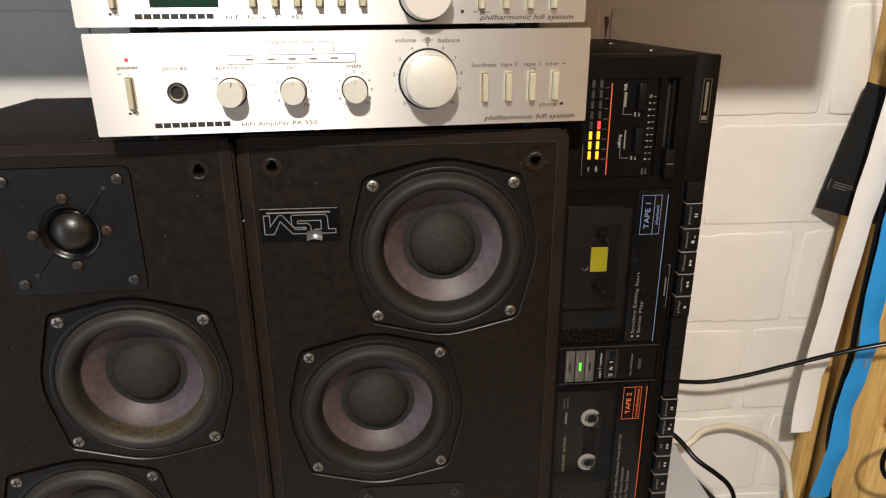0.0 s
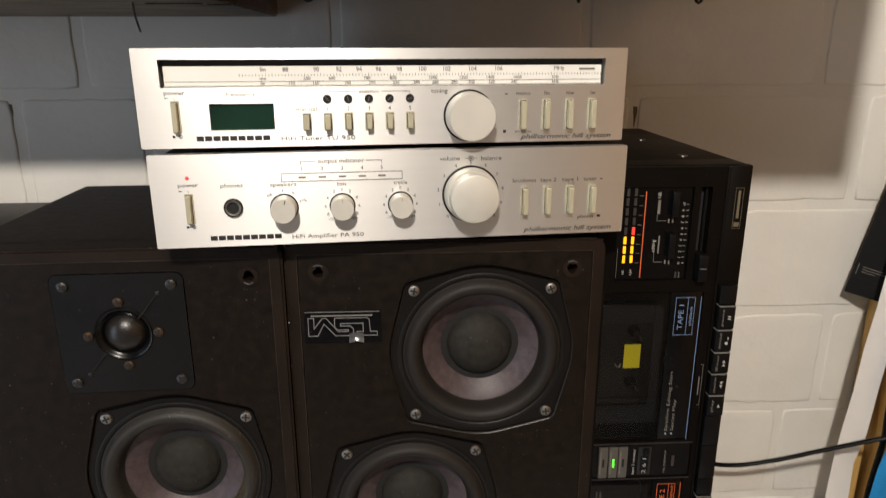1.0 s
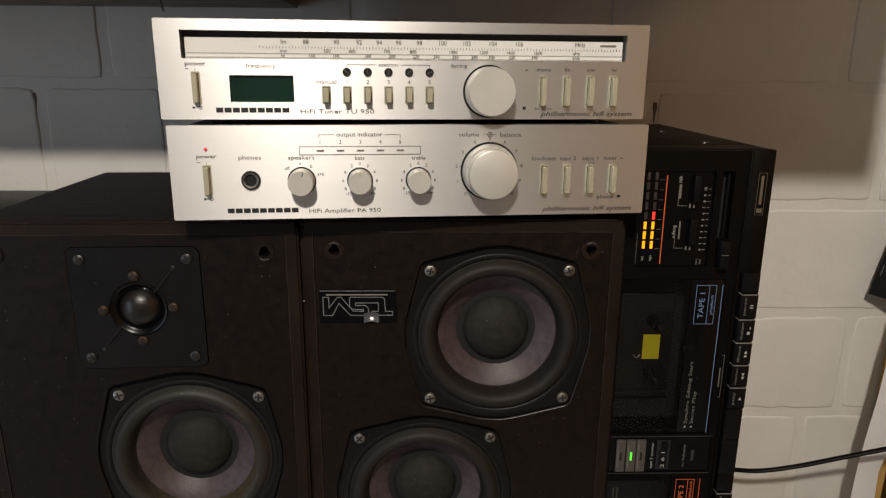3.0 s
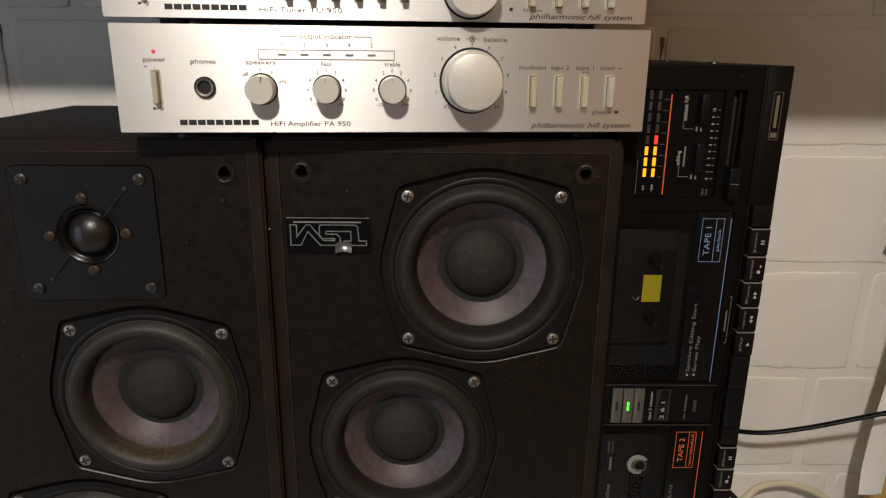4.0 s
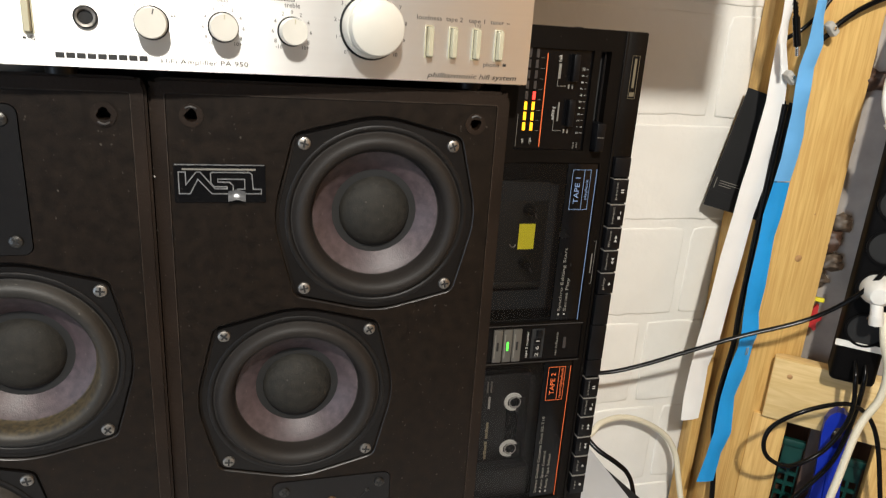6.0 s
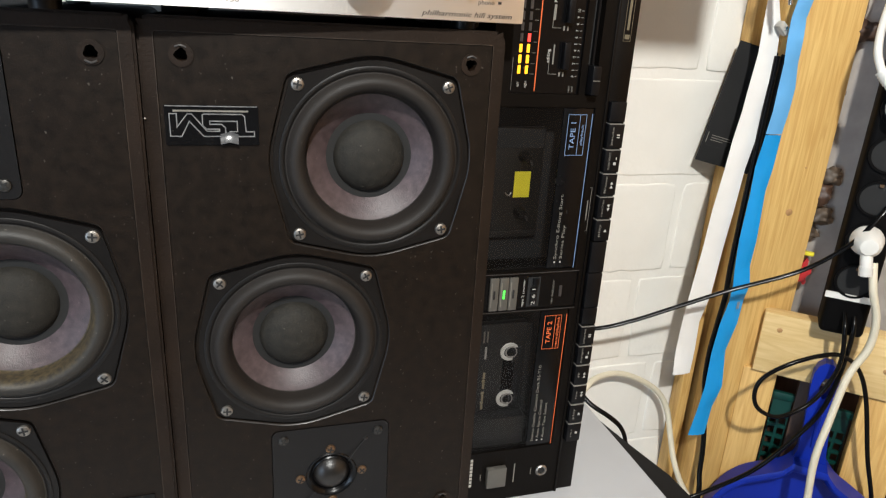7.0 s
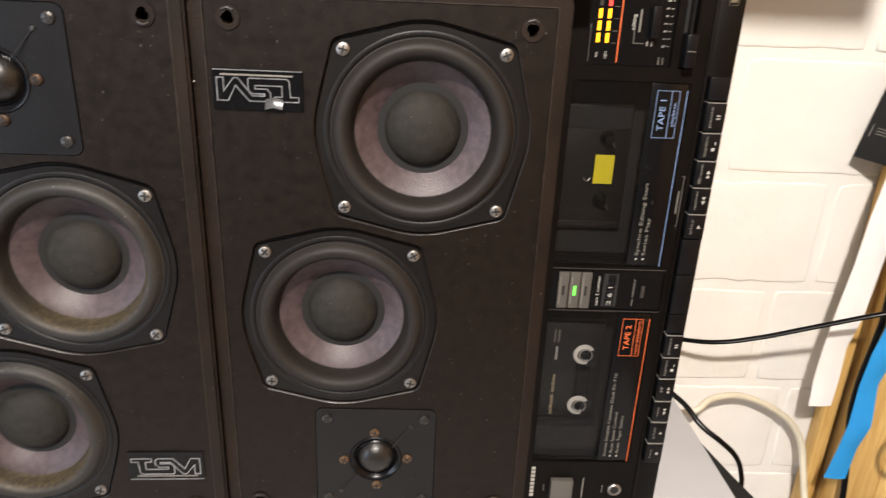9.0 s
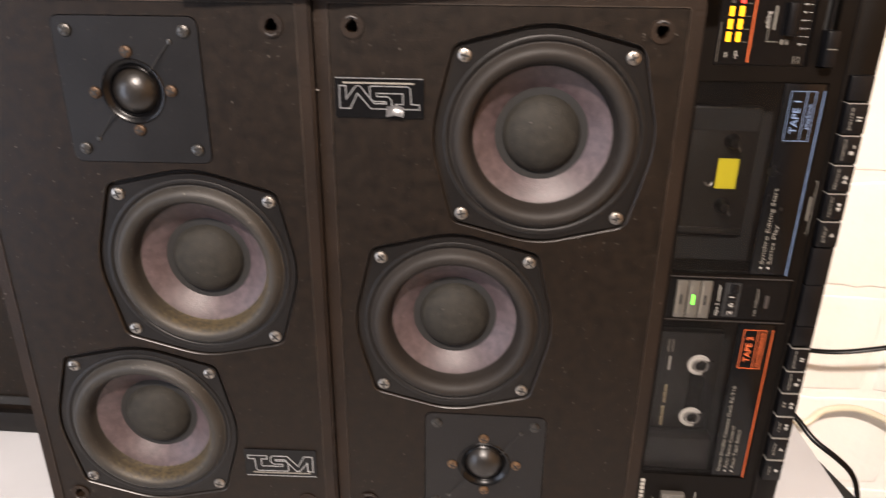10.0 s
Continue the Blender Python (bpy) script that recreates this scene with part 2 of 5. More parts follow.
M["bounce_brown"] = wood("warm_bounce_wood", (0.46, 0.27, 0.115), (0.36, 0.19, 0.07))
M["strip"] = mat("black_strip_plastic", (0.0026, 0.0023, 0.0023), 0.6, spec=0.07, vary=0.2)
M["plate"] = mat("dark_pressure_plate", (0.009, 0.008, 0.007), 0.4, vary=0.15)
M["rebate"] = mat("bare_rebate", (0.0064, 0.0040, 0.0025), 0.6, spec=0.2, vary=0.5, scale=60, dust=0.25)
M["foot"] = mat("dull_grey_plastic", (0.034, 0.031, 0.029), 0.5, vary=0.15)
M["print_gold"] = mat("worn_gold_print", (0.26, 0.22, 0.14), 0.5, vary=0.15)
M["rusty"] = mat("rusty_screw", (0.060, 0.038, 0.024), 0.5, 0.8, vary=0.5, scale=300, bump=0.3, bump_scale=900)
M["worn"] = mat("worn_edge", (0.020, 0.013, 0.008), 0.5, spec=0.4, vary=0.8, scale=70)
M["key_line"] = mat("key_edge_highlight", (0.20, 0.19, 0.17), 0.4, vary=0.2)
M["clip"] = mat("grey_clear_plastic", (0.42, 0.40, 0.36), 0.3, vary=0.1)
M["lip"] = mat("glint_lip", (0.0075, 0.0052, 0.0036), 0.36, spec=0.5, vary=0.7, scale=90)
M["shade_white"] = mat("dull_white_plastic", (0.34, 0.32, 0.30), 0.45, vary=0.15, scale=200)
M["gasket"] = mat("black_gasket", (0.0050, 0.0042, 0.0038), 0.46, spec=0.3, vary=0.25, scale=60, bump=0.1, bump_scale=700, dust=0.08)
M["film"] = mat("clear_film", (0.05, 0.05, 0.052), 0.16, spec=0.6, vary=0.1)
M["glue"] = mat("clear_glue", (0.034, 0.025, 0.026), 0.30, spec=0.5, vary=0.3, scale=300, bump=0.6, bump_scale=900)
M["milky"] = mat("frosted_glass", (0.7, 0.75, 0.8), 0.5, vary=0.04)
M["knot"] = mat("brown_knot", (0.40, 0.22, 0.085), 0.55, vary=0.3, scale=120)
M["smoke"] = smoky("smoky_window", (0.92, 0.92, 0.92), 0.15)


# ---- building blocks ----
def part(name, bm, material, parent=None, label="", smooth=38):
    bmesh.ops.recalc_face_normals(bm, faces=bm.faces)
    me = bpy.data.meshes.new(name)
    bm.to_mesh(me)
    bm.free()
    me.materials.append(M[material])
    me.shade_smooth()
    me.set_sharp_from_angle(angle=radians(smooth))
    ob = new(name, me)
    ob.parent = parent
    if label:
        tagged(ob, label)
    return ob


def thing(name, m, label, category, group="", kind=""):
    ob = new(name)
    ob.empty_display_size = 0.02
    ob.matrix_basis = m
    return tagged(ob, label, category, group, kind)


def bx(bm, x0, x1, y0, y1, z0, z1, bev=0.0, seg=2):
    vs = [bm.verts.new((x, y, z)) for x in (x0, x1) for y in (y0, y1) for z in (z0, z1)]
    fs = [bm.faces.new([vs[i] for i in q]) for q in ((0, 1, 3, 2), (4, 6, 7, 5), (0, 4, 5, 1), (2, 3, 7, 6), (0, 2, 6, 4), (1, 5, 7, 3))]
    if bev:
        es = list({e for f in fs for e in f.edges})
        bmesh.ops.bevel(bm, geom=es, offset=bev, segments=seg, profile=0.5, affect="EDGES")
    return bm


def box(*a, **k):
    return bx(bmesh.new(), *a, **k)


def lathe(profile, segs=48, bm=None, cx=0.0, cz=0.0):
    """Turns (radius, depth) about the y axis."""
    bm = bm or bmesh.new()
    rings = []
    for r, y in profile:
        if r < 1e-6:
            rings.append([bm.verts.new((cx, y, cz))])
        else:
            rings.append([bm.verts.new((cx + r * math.cos(2 * math.pi * i / segs), y, cz + r * math.sin(2 * math.pi * i / segs))) for i in range(segs)])
    for a, b in zip(rings, rings[1:]):
        for i in range(segs):
            j = (i + 1) % segs
            if len(a) == 1:
                bm.faces.new((a[0], b[i], b[j]))
            elif len(b) == 1:
                bm.faces.new((a[i], a[j], b[0]))
            else:
                bm.faces.new((a[i], a[j], b[j], b[i]))
    return bm


def rrect(w, h, r, n=5, cx=0.0, cz=0.0):
    pts = []
    for sx, sz, a0 in ((1, 1, 0), (-1, 1, 90), (-1, -1, 180), (1, -1, 270)):
        for i in range(n + 1):
            a = radians(a0 + 90 * i / n)
            pts.append((cx + sx * (w / 2 - r) + r * math.cos(a), cz + sz * (h / 2 - r) + r * math.sin(a)))
    return pts


def circle(r, n=48, cx=0.0, cz=0.0):
    return [(cx + r * math.cos(2 * math.pi * i / n), cz + r * math.sin(2 * math.pi * i / n)) for i in range(n)]


def plate(outer, holes, y0, y1, hole_depth=None):
    """A plate in the xz plane from y0 (front) to y1, with holes through it."""
    bm = bmesh.new()
    loops = []
    edges = []
    for pts in [outer] + holes:
        vs = [bm.verts.new((x, y0, z)) for x, z in pts]
        es = [bm.edges.new((vs[i], vs[(i + 1) % len(vs)])) for i in range(len(vs))]
        loops.append(vs)
        edges += es
    if holes:
        bmesh.ops.triangle_fill(bm, use_beauty=True, use_dissolve=False, edges=edges)
    else:
        bm.faces.new(loops[0])
    for k, vs in enumerate(loops):
        d = y1 if k == 0 or hole_depth is None else hole_depth
        back = [bm.verts.new((v.co.x, d, v.co.z)) for v in vs]
        if not holes:
            bm.faces.new(back)
        for i in range(len(vs)):
            j = (i + 1) % len(vs)
            bm.faces.new((vs[i], vs[j], back[j], back[i]))
    return bm


def tube(points, r, segs=10, flat=1.0, close=True):
    """A round cable through the points, smoothed."""
    pts = [Vector(p) for p in points]
    fine = []
    for i in range(len(pts) - 1):
        p0, p1, p2, p3 = pts[max(i - 1, 0)], pts[i], pts[i + 1], pts[min(i + 2, len(pts) - 1)]
        for k in range(8):
            t = k / 8
            fine.append(0.5 * (2 * p1 + (p2 - p0) * t + (2 * p0 - 5 * p1 + 4 * p2 - p3) * t * t + (3 * p1 - p0 - 3 * p2 + p3) * t ** 3))
    fine.append(pts[-1])
    bm = bmesh.new()
    rings = []
    side = None
    for i, p in enumerate(fine):
        d = (fine[min(i + 1, len(fine) - 1)] - fine[max(i - 1, 0)]).normalized()
        if side is None:
            side = d.orthogonal().normalized()
        side = (side - d * side.dot(d)).normalized()
        up = d.cross(side)
        rings.append([bm.verts.new(p + r * (math.cos(2 * math.pi * k / segs) * side + flat * math.sin(2 * math.pi * k / segs) * up)) for k in range(segs)])
    for a, b in zip(rings, rings[1:]):
        for k in range(segs):
            bm.faces.new((a[k], a[(k + 1) % segs], b[(k + 1) % segs], b[k]))
    if close:
        bm.faces.new(rings[0])
        bm.faces.new(rings[-1])
    return bm


LETTERS = []


def text(parent, words, x, z, size, material, width=None, turn=0.0, y=-0.00025, align="CENTER", name="lettering", slant=0.0):
    """Printed words in the built-in font on a face that looks along -y; turned into meshes at the end of the script."""
    cu = bpy.data.curves.new(name, "FONT")
    cu.body, cu.size, cu.align_x, cu.align_y, cu.extrude, cu.shear = words, size, align, "CENTER", 0.00005, slant
    cu.resolution_u = 2
    ob = new(name, cu)
    LETTERS.append((ob, parent, x, y, z, turn, width, align, material))


def bar(parent, x0, x1, z0, z1, material, name="print_bar", y=-0.0002, label=""):
    return part(name, box(x0, x1, y, y + 0.0004, z0, z1), material, parent, label)


# ---- the room ----
def slab(name, x0, x1, y0, y1, z0, z1, material, label, category):
    ob = part(name, box(x0, x1, y0, y1, z0, z1), material)
    return tagged(ob, label, category, kind="structure")


slab("floor", -2.0, 1.15, -2.2, 0.95, -0.1, 0.0, "concrete", "grey concrete cellar floor", "floor")
# Unseen ceiling and walls, greyed so that little lamplight comes back.
slab("ceiling", -2.0, 1.15, -2.2, 0.95, 2.3, 2.4, "plaster", "unseen grey ceiling closing the room, dark to limit bounce", "ceiling")
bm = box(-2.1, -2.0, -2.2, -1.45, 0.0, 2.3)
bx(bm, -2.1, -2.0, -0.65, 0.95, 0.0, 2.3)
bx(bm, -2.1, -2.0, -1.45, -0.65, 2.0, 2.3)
tagged(part("wall_west", bm, "plaster"), "unseen grey wall with an added doorway, dark to limit bounce", "wall", "", "structure")
# Unseen wall, moved in and made brown to warm the shade at right.
slab("wall_east", 1.15, 1.25, -2.2, 0.95, 0.0, 2.3, "bounce_brown", "unseen brown wall set close for warm bounce light", "wall")
slab("wall_south", -2.0, 1.15, -2.3, -2.2, 0.0, 2.3, "plaster", "unseen grey wall closing the room, dark to limit bounce", "wall")
# Unseen door and area light, added to cool and lift the left side.
door = thing("door_1", pose(-2.05, -1.05, 0, 0, 0, -90), "unseen glazed door, added to hold a cool fill light", "door", "", "structure")
bm = box(-0.40, -0.34, -0.03, 0.03, 0.0, 2.0)
bx(bm, 0.34, 0.40, -0.03, 0.03, 0.0, 2.0)
bx(bm, -0.34, 0.34, -0.03, 0.03, 1.92, 2.0)
bx(bm, -0.34, 0.34, -0.03, 0.03, 0.0, 0.06)
part("door_frame", bm, "whitecable", door)
part("pane", box(-0.34, 0.34, -0.004, 0.004, 0.06, 1.92), "milky", door, "frosted glass pane").visible_shadow = False
cool_fill_data = bpy.data.lights.new("cool_left_fill", "AREA")
cool_fill_data.shape, cool_fill_data.size, cool_fill_data.size_y = "RECTANGLE", 0.66, 1.80
cool_fill_data.energy, cool_fill_data.color = 22.0, (0.66, 0.80, 1.0)
cool_fill = new("cool_left_fill", cool_fill_data)
cool_fill.matrix_basis = pose(-2.01, -1.05, 0.98, 90, 0, -90)
wall = slab("wall_north", -2.0, 1.15, 0.7074, 0.95, 0.0, 2.3, "paint", "white painted wall of large sand-lime bricks", "wall")

# table
table = thing("table", pose(0, 0, 0), "white laminate table that carries the hi-fi", "table")
part("tabletop", box(-0.95, 0.312, 0.20, 0.700, 0.722, 0.75, bev=0.002), "table", table)
for x in (-0.90, 0.26):
    for y in (0.24, 0.66):
        part("leg", box(x - 0.02, x + 0.02, y - 0.02, y + 0.02, 0.0, 0.722, bev=0.002), "table", table)

# boards over the equipment
beam = thing("wall_board", pose(0, 0, 0), "thick old stained wooden board fixed over the tuner", "board")
part("plank", box(-1.3, -0.131, 0.472, 0.70, 1.2895, 1.348, bev=0.002), "beam", beam)
part("underside", box(-1.3, -0.133, 0.474, 0.70, 1.2880, 1.2894), "beam_raw", beam, "raw grey underside")
part("crack", box(-0.188, -0.150, 0.5080, 0.5125, 1.2875, 1.2882), "recess", beam, "dark crack in the grain")
part("crack", box(-0.148, -0.132, 0.5170, 0.5200, 1.2875, 1.2882), "recess", beam, "dark crack in the grain")
cupboard = thing("wall_cupboard", pose(0, 0, 0), "dark wooden cupboard over the tuner, its unseen front added to shade the wall", "cupboard")
part("body", box(-0.129, 0.262, 0.4180, 0.7025, 1.3125, 1.72, bev=0.0015), "shelf_dark", cupboard)
# Unseen panel, sized so its edges cast the shadow on the wall.
part("front_panel", box(-0.155, 0.340, 0.4030, 0.4175, 1.3125, 1.74, bev=0.0015), "shelf_dark", cupboard)


# ---- loudspeakers ----
def woofer_outline(grow=0.0):
    """A round frame with four screw ears, joined by straight tangents."""
    R, ear, er = 0.0613 + grow, 0.0462, 0.0052 + grow
    gap = math.hypot(ear, ear)
    open_at = math.acos((R - er) / gap)
    pts = []
    for k in range(4):
        mid = radians(45 + 90 * k)
        cx, cz = gap * math.cos(mid), gap * math.sin(mid)
        for i in range(9):
            a = mid - open_at + 2 * open_at * i / 8
            pts.append((cx + er * math.cos(a), cz + er * math.sin(a)))
        a0, a1 = mid + open_at, mid + radians(90) - open_at
        for i in range(9):
            a = a0 + (a1 - a0) * i / 8
            pts.append((R * math.cos(a), R * math.sin(a)))
    return pts


def screw(parent, x, y, z, r, material, turn=0.0):
    bm = lathe([(0, -0.0017), (r * 0.55, -0.0016), (r * 0.88, -0.0010), (r, 0.0), (r, 0.0006)], 20)
    ob = part("screw", bm, material, parent)
    ob.location, ob.rotation_euler = (x, y, z), (0, turn, 0)
    cross = bmesh.new()
    bx(cross, -r * 0.62, r * 0.62, -0.00185, -0.0012, -r * 0.13, r * 0.13)
    bx(cross, -r * 0.13, r * 0.13, -0.00190, -0.0012, -r * 0.62, r * 0.62)
    cr = part("cross_slot", cross, "recess", parent)
    cr.location, cr.rotation_euler = (x, y, z), (0, turn, 0)


def woofer(parent, x, z, dusty, turn):
    base = part("woofer", plate(woofer_outline(), [circle(0.0540, 64)], -0.0006, 0.005, 0.016), "basket", parent, "black moulded woofer frame")
    base.location, base.rotation_euler = (x, 0.0016, z), (0, turn, 0)
    part("rebate_floor", plate(woofer_outline(0.0035), [circle(0.0500, 40)], 0.0022, 0.0032), "rebate", base)
    part("surround", lathe([(0.0543, -0.0007), (0.0537, -0.0008), (0.0530, -0.0018), (0.0517, -0.0042), (0.0500, -0.0056), (0.0482, -0.0061), (0.0462, -0.0057), (0.0445, -0.0044), (0.0431, -0.0020), (0.0423, 0.0012), (0.0420, 0.0050), (0.0412, 0.0070), (0.0402, 0.0074)], 72),
         "rubber_dusty" if dusty else "rubber", base, "dusty yellowed rubber surround" if dusty else "black rubber surround")
    part("gasket", lathe([(0.0582, -0.0004), (0.0580, -0.0011), (0.0576, -0.0013), (0.0556, -0.0013), (0.0551, -0.0010), (0.0546, -0.0005)], 64), "gasket", base, "raised gasket ring")
    part("cone", lathe([(0.0407, 0.0070), (0.0385, 0.0080), (0.0340, 0.0109), (0.0290, 0.0145), (0.0250, 0.0176), (0.0230, 0.0192)], 72), "cone", base, "mauve grey paper cone")
    part("dust_cap", lathe([(0.0, 0.0040), (0.006, 0.0043), (0.012, 0.0056), (0.0170, 0.0078), (0.0203, 0.0104), (0.0224, 0.0132), (0.0234, 0.0158), (0.0236, 0.0186)], 56), "cap", base, "dark felt dust cap")
    glue = lathe([(0.0236, 0.0185), (0.0239, 0.0180), (0.0243, 0.0178), (0.0247, 0.0178)], 72)
    wobble = random.Random(int(900 * (x + 3 * z) + 77))
    for v in glue.verts:
        v.co.y += wobble.uniform(-0.0003, 0.0002)
    part("glue_bead", glue, "glue", base, "shiny uneven glue bead")
    rnd = random.Random(int(1000 * (x + 2 * z) + 5000))
    for sx in (-1, 1):
        for sz in (-1, 1):
            screw(base, sx * 0.0463, -0.0006, sz * 0.0463, 0.0041, "steel", rnd.uniform(0, 1.5))
    return base


def tweeter(parent, x, z, brassy):
    base = part("tweeter", plate(rrect(0.0825, 0.0825, 0.005), [circle(0.0185, 40)], -0.0002, 0.004, 0.006), "tweeter", parent, "black square tweeter plate")
    base.location = (x, 0, z)
    part("horn_ring", lathe([(0.0187, -0.0003), (0.0180, -0.0011), (0.0168, -0.0008), (0.0158, 0.0004), (0.0146, 0.0012), (0.0138, 0.0004), (0.0132, 0.0010), (0.0128, 0.0030)], 48), "deck_black", base, "glossy black ring")
    part("dome", lathe([(0, -0.0052), (0.004, -0.0048), (0.008, -0.0033), (0.0108, -0.0008), (0.0124, 0.0014), (0.0134, 0.0030)], 40), "dome", base, "glossy black fabric dome")
    for k in range(4):
        a = radians(90 * k + 2)
        screw(base, 0.0222 * math.cos(a), -0.0002, 0.0222 * math.sin(a), 0.0036, "brass" if brassy else "rusty", 0.4 + k)
    for sx in (-1, 1):
        for sz in (-1, 1):
            screw(base, sx * 0.0335, -0.0002, sz * 0.0335, 0.0038, "steel_dark", sx + sz * 0.3)
    for s in (-1, 1):
        part("lead_wire", tube([(s * 0.0115, -0.0030, s * 0.0118), (s * 0.0150, -0.0022, s * 0.0158), (s * 0.0195, -0.0010, s * 0.0215), (s * 0.0245, -0.0004, s * 0.0275)], 0.00032, 6), "recess", base)
        part("solder_dot", lathe([(0, -0.0012), (0.0013, -0.0008), (0.0018, 0.0002)], 14, cx=s * 0.0247, cz=s * 0.0278), "steel_dark", base)
    return base


def outline_strip(bm, pts, w, y, closed=True):
    """A thin printed line along a path in the xz plane, one piece with mitred corners."""
    P = [Vector(p) for p in pts]
    n = len(P)
    rows = []
    for i in range(n):
        a = P[i - 1] if closed or i else None
        b = P[(i + 1) % n] if closed or i < n - 1 else None
        d1 = (P[i] - a).normalized() if a is not None else (b - P[i]).normalized()
        d2 = (b - P[i]).normalized() if b is not None else d1
        n1, n2 = Vector((-d1.y, d1.x)), Vector((-d2.y, d2.x))
        mt = n1 + n2
        mt = mt * (w / max(mt.dot(mt), 0.4)) if mt.length > 1e-6 else n1 * w / 2
        rows.append([bm.verts.new((v.x, yy, v.y)) for v, yy in ((P[i] + mt, y), (P[i] - mt, y), (P[i] - mt, y + 0.0002), (P[i] + mt, y + 0.0002))])
    for i in range(n if closed else n - 1):
        a, b = rows[i], rows[(i + 1) % n]
        for k in range(4):
            bm.faces.new((a[k], a[(k + 1) % 4], b[(k + 1) % 4], b[k]))
    if not closed:
        bm.faces.new(rows[0])
        bm.faces.new(rows[-1])


def loudspeaker(m, label, dusty, badge_at):
    W, H, D = 0.1066, 0.1855, 0.216
    sp = thing("loudspeaker", m, label, "loudspeaker", "pair of loudspeakers")
    part("cabinet", plate(rrect(2 * W, 2 * H, 0.0075), [], 0.0195, D), "cabinet", sp)
    part("cabinet_front", plate(rrect(2 * W, 2 * H, 0.0075), [rrect(2 * W - 0.02, 2 * H - 0.02, 0.001)], 0.0036, 0.021), "cabinet", sp)
    frame_b = plate(rrect(2 * W, 2 * H, 0.008), [rrect(2 * W - 0.017, 2 * H - 0.017, 0.0015)], 0.0, 0.004)
    bmesh.ops.bevel(frame_b, geom=[e for e in frame_b.edges if e.is_boundary is False and all(abs(v.co.y) < 1e-6 for v in e.verts) and all(abs(abs(v.co.x) - W) < 0.009 and abs(v.co.x) > W - 0.0079 or abs(v.co.z) > H - 0.0079 for v in e.verts) and any(abs(f.normal.y) < 0.5 for f in e.link_faces)], offset=0.0015, segments=2, affect="EDGES")
    part("front_rim", frame_b, "edge", sp, "worn brown-black rounded rim")
    # Paler strip carries both the scratches and the light on the inner edge.
    worn = bmesh.new()
    outline_strip(worn, rrect(2 * W - 0.0166, 2 * H - 0.0166, 0.0015), 0.0005, -0.0002)
    part("worn_edge", worn, "worn", sp, "thin lighter line for wear and caught light inside the rim")
    if not dusty:
        part("chip", lathe([(0, -0.0004), (0.0004, -0.0003), (0.0006, 0.0002)], 10, cx=0.1058, cz=-0.1298), "shade_white", sp, "tiny pale chip on the edge")
    wz = ((0.0266, 0.0181), (-0.0243, -0.1046)) if dusty else ((0.0252, 0.0192), (-0.0246, -0.1043))
    gap_side = 0.0006 if dusty else -0.0004
    turn = radians(2.0) if dusty else 0.0
    ct, st = math.cos(turn), math.sin(turn)
    sockets = [(sx * 0.0845, sz * 0.1650) for sx in (-1, 1) for sz in (-1, 1)]
    holes = [[(px * ct + pz * st + x - gap_side, pz * ct - px * st + z + gap_side) for px, pz in woofer_outline(0.0023)] for x, z in wz]
    # Lip rings: coloured paler than the baffle to bring out their glint.
    for x, z in wz:
        lip = bmesh.new()
        loops = []
        for grow, y in ((0.0024, 0.0003), (0.0021, 0.0005), (0.0016, 0.0014)):
            loops.append([lip.verts.new((px * ct + pz * st + x - gap_side, y, pz * ct - px * st + z + gap_side)) for px, pz in woofer_outline(grow)])
        for p, q in zip(loops, loops[1:]):
            for i in range(len(p)):
                lip.faces.new((p[i], p[(i + 1) % len(p)], q[(i + 1) % len(q)], q[i]))
        part("opening_lip", lip, "lip", sp, "lip of the woofer opening, coloured paler for its glint")
    holes.append(rrect(0.0835, 0.0835, 0.0055, cx=0.0018, cz=0.1277))
    holes += [circle(0.0052, 20, x, z) for x, z in sockets]
    part("baffle", plate(rrect(2 * W - 0.0176, 2 * H - 0.0176, 0.0015), holes, 0.0004, 0.004, 0.005), "cabinet", sp, "black front baffle with dust specks")
    part("recess_floor", box(-W + 0.012, W - 0.012, 0.017, 0.018, -H + 0.012, H - 0.012), "recess", sp)
    for x, z in sockets:
        rag = random.Random(int(7000 * x + 3000 * z))
        lean = rag.uniform(0, 6.28)
        torn = []
        for i in range(20):
            a = 2 * math.pi * i / 20
            r = 0.0029 + 0.0009 * abs(math.cos(1.5 * (a - lean))) + rag.uniform(-0.0003, 0.0003)
            torn.append((x + r * math.cos(a), z + r * math.sin(a)))
        gs = part("grille_socket", plate(circle(0.0066, 28, x, z), [torn], -0.0004, 0.001, 0.012), "edge", sp, "dusty black grille socket with a torn hole")
        # Paler tube puts the glint of the torn hole's lit lip into colour.
        part("torn_lip", tube([(x - 0.0030, -0.0005, z - 0.0040), (x, -0.0009, z - 0.0052), (x + 0.0030, -0.0005, z - 0.0042)], 0.0006, 6), "foot", gs)
    for k, (x, z) in enumerate(wz):
        woofer(sp, x, z, dusty, turn)
    tweeter(sp, 0.0018, 0.1277, not dusty)
    badge = part("badge", plate(rrect(0.0512, 0.0228, 0.0008, cx=badge_at[0], cz=badge_at[1]), [], -0.0006, 0.001), "deck_black", sp, "glossy black maker's badge with silver outline")
    bxs, bz = badge_at
    g = lambda pts: [(bxs + u * 0.001, bz + v * 0.001) for u, v in pts]
    line = bmesh.new()
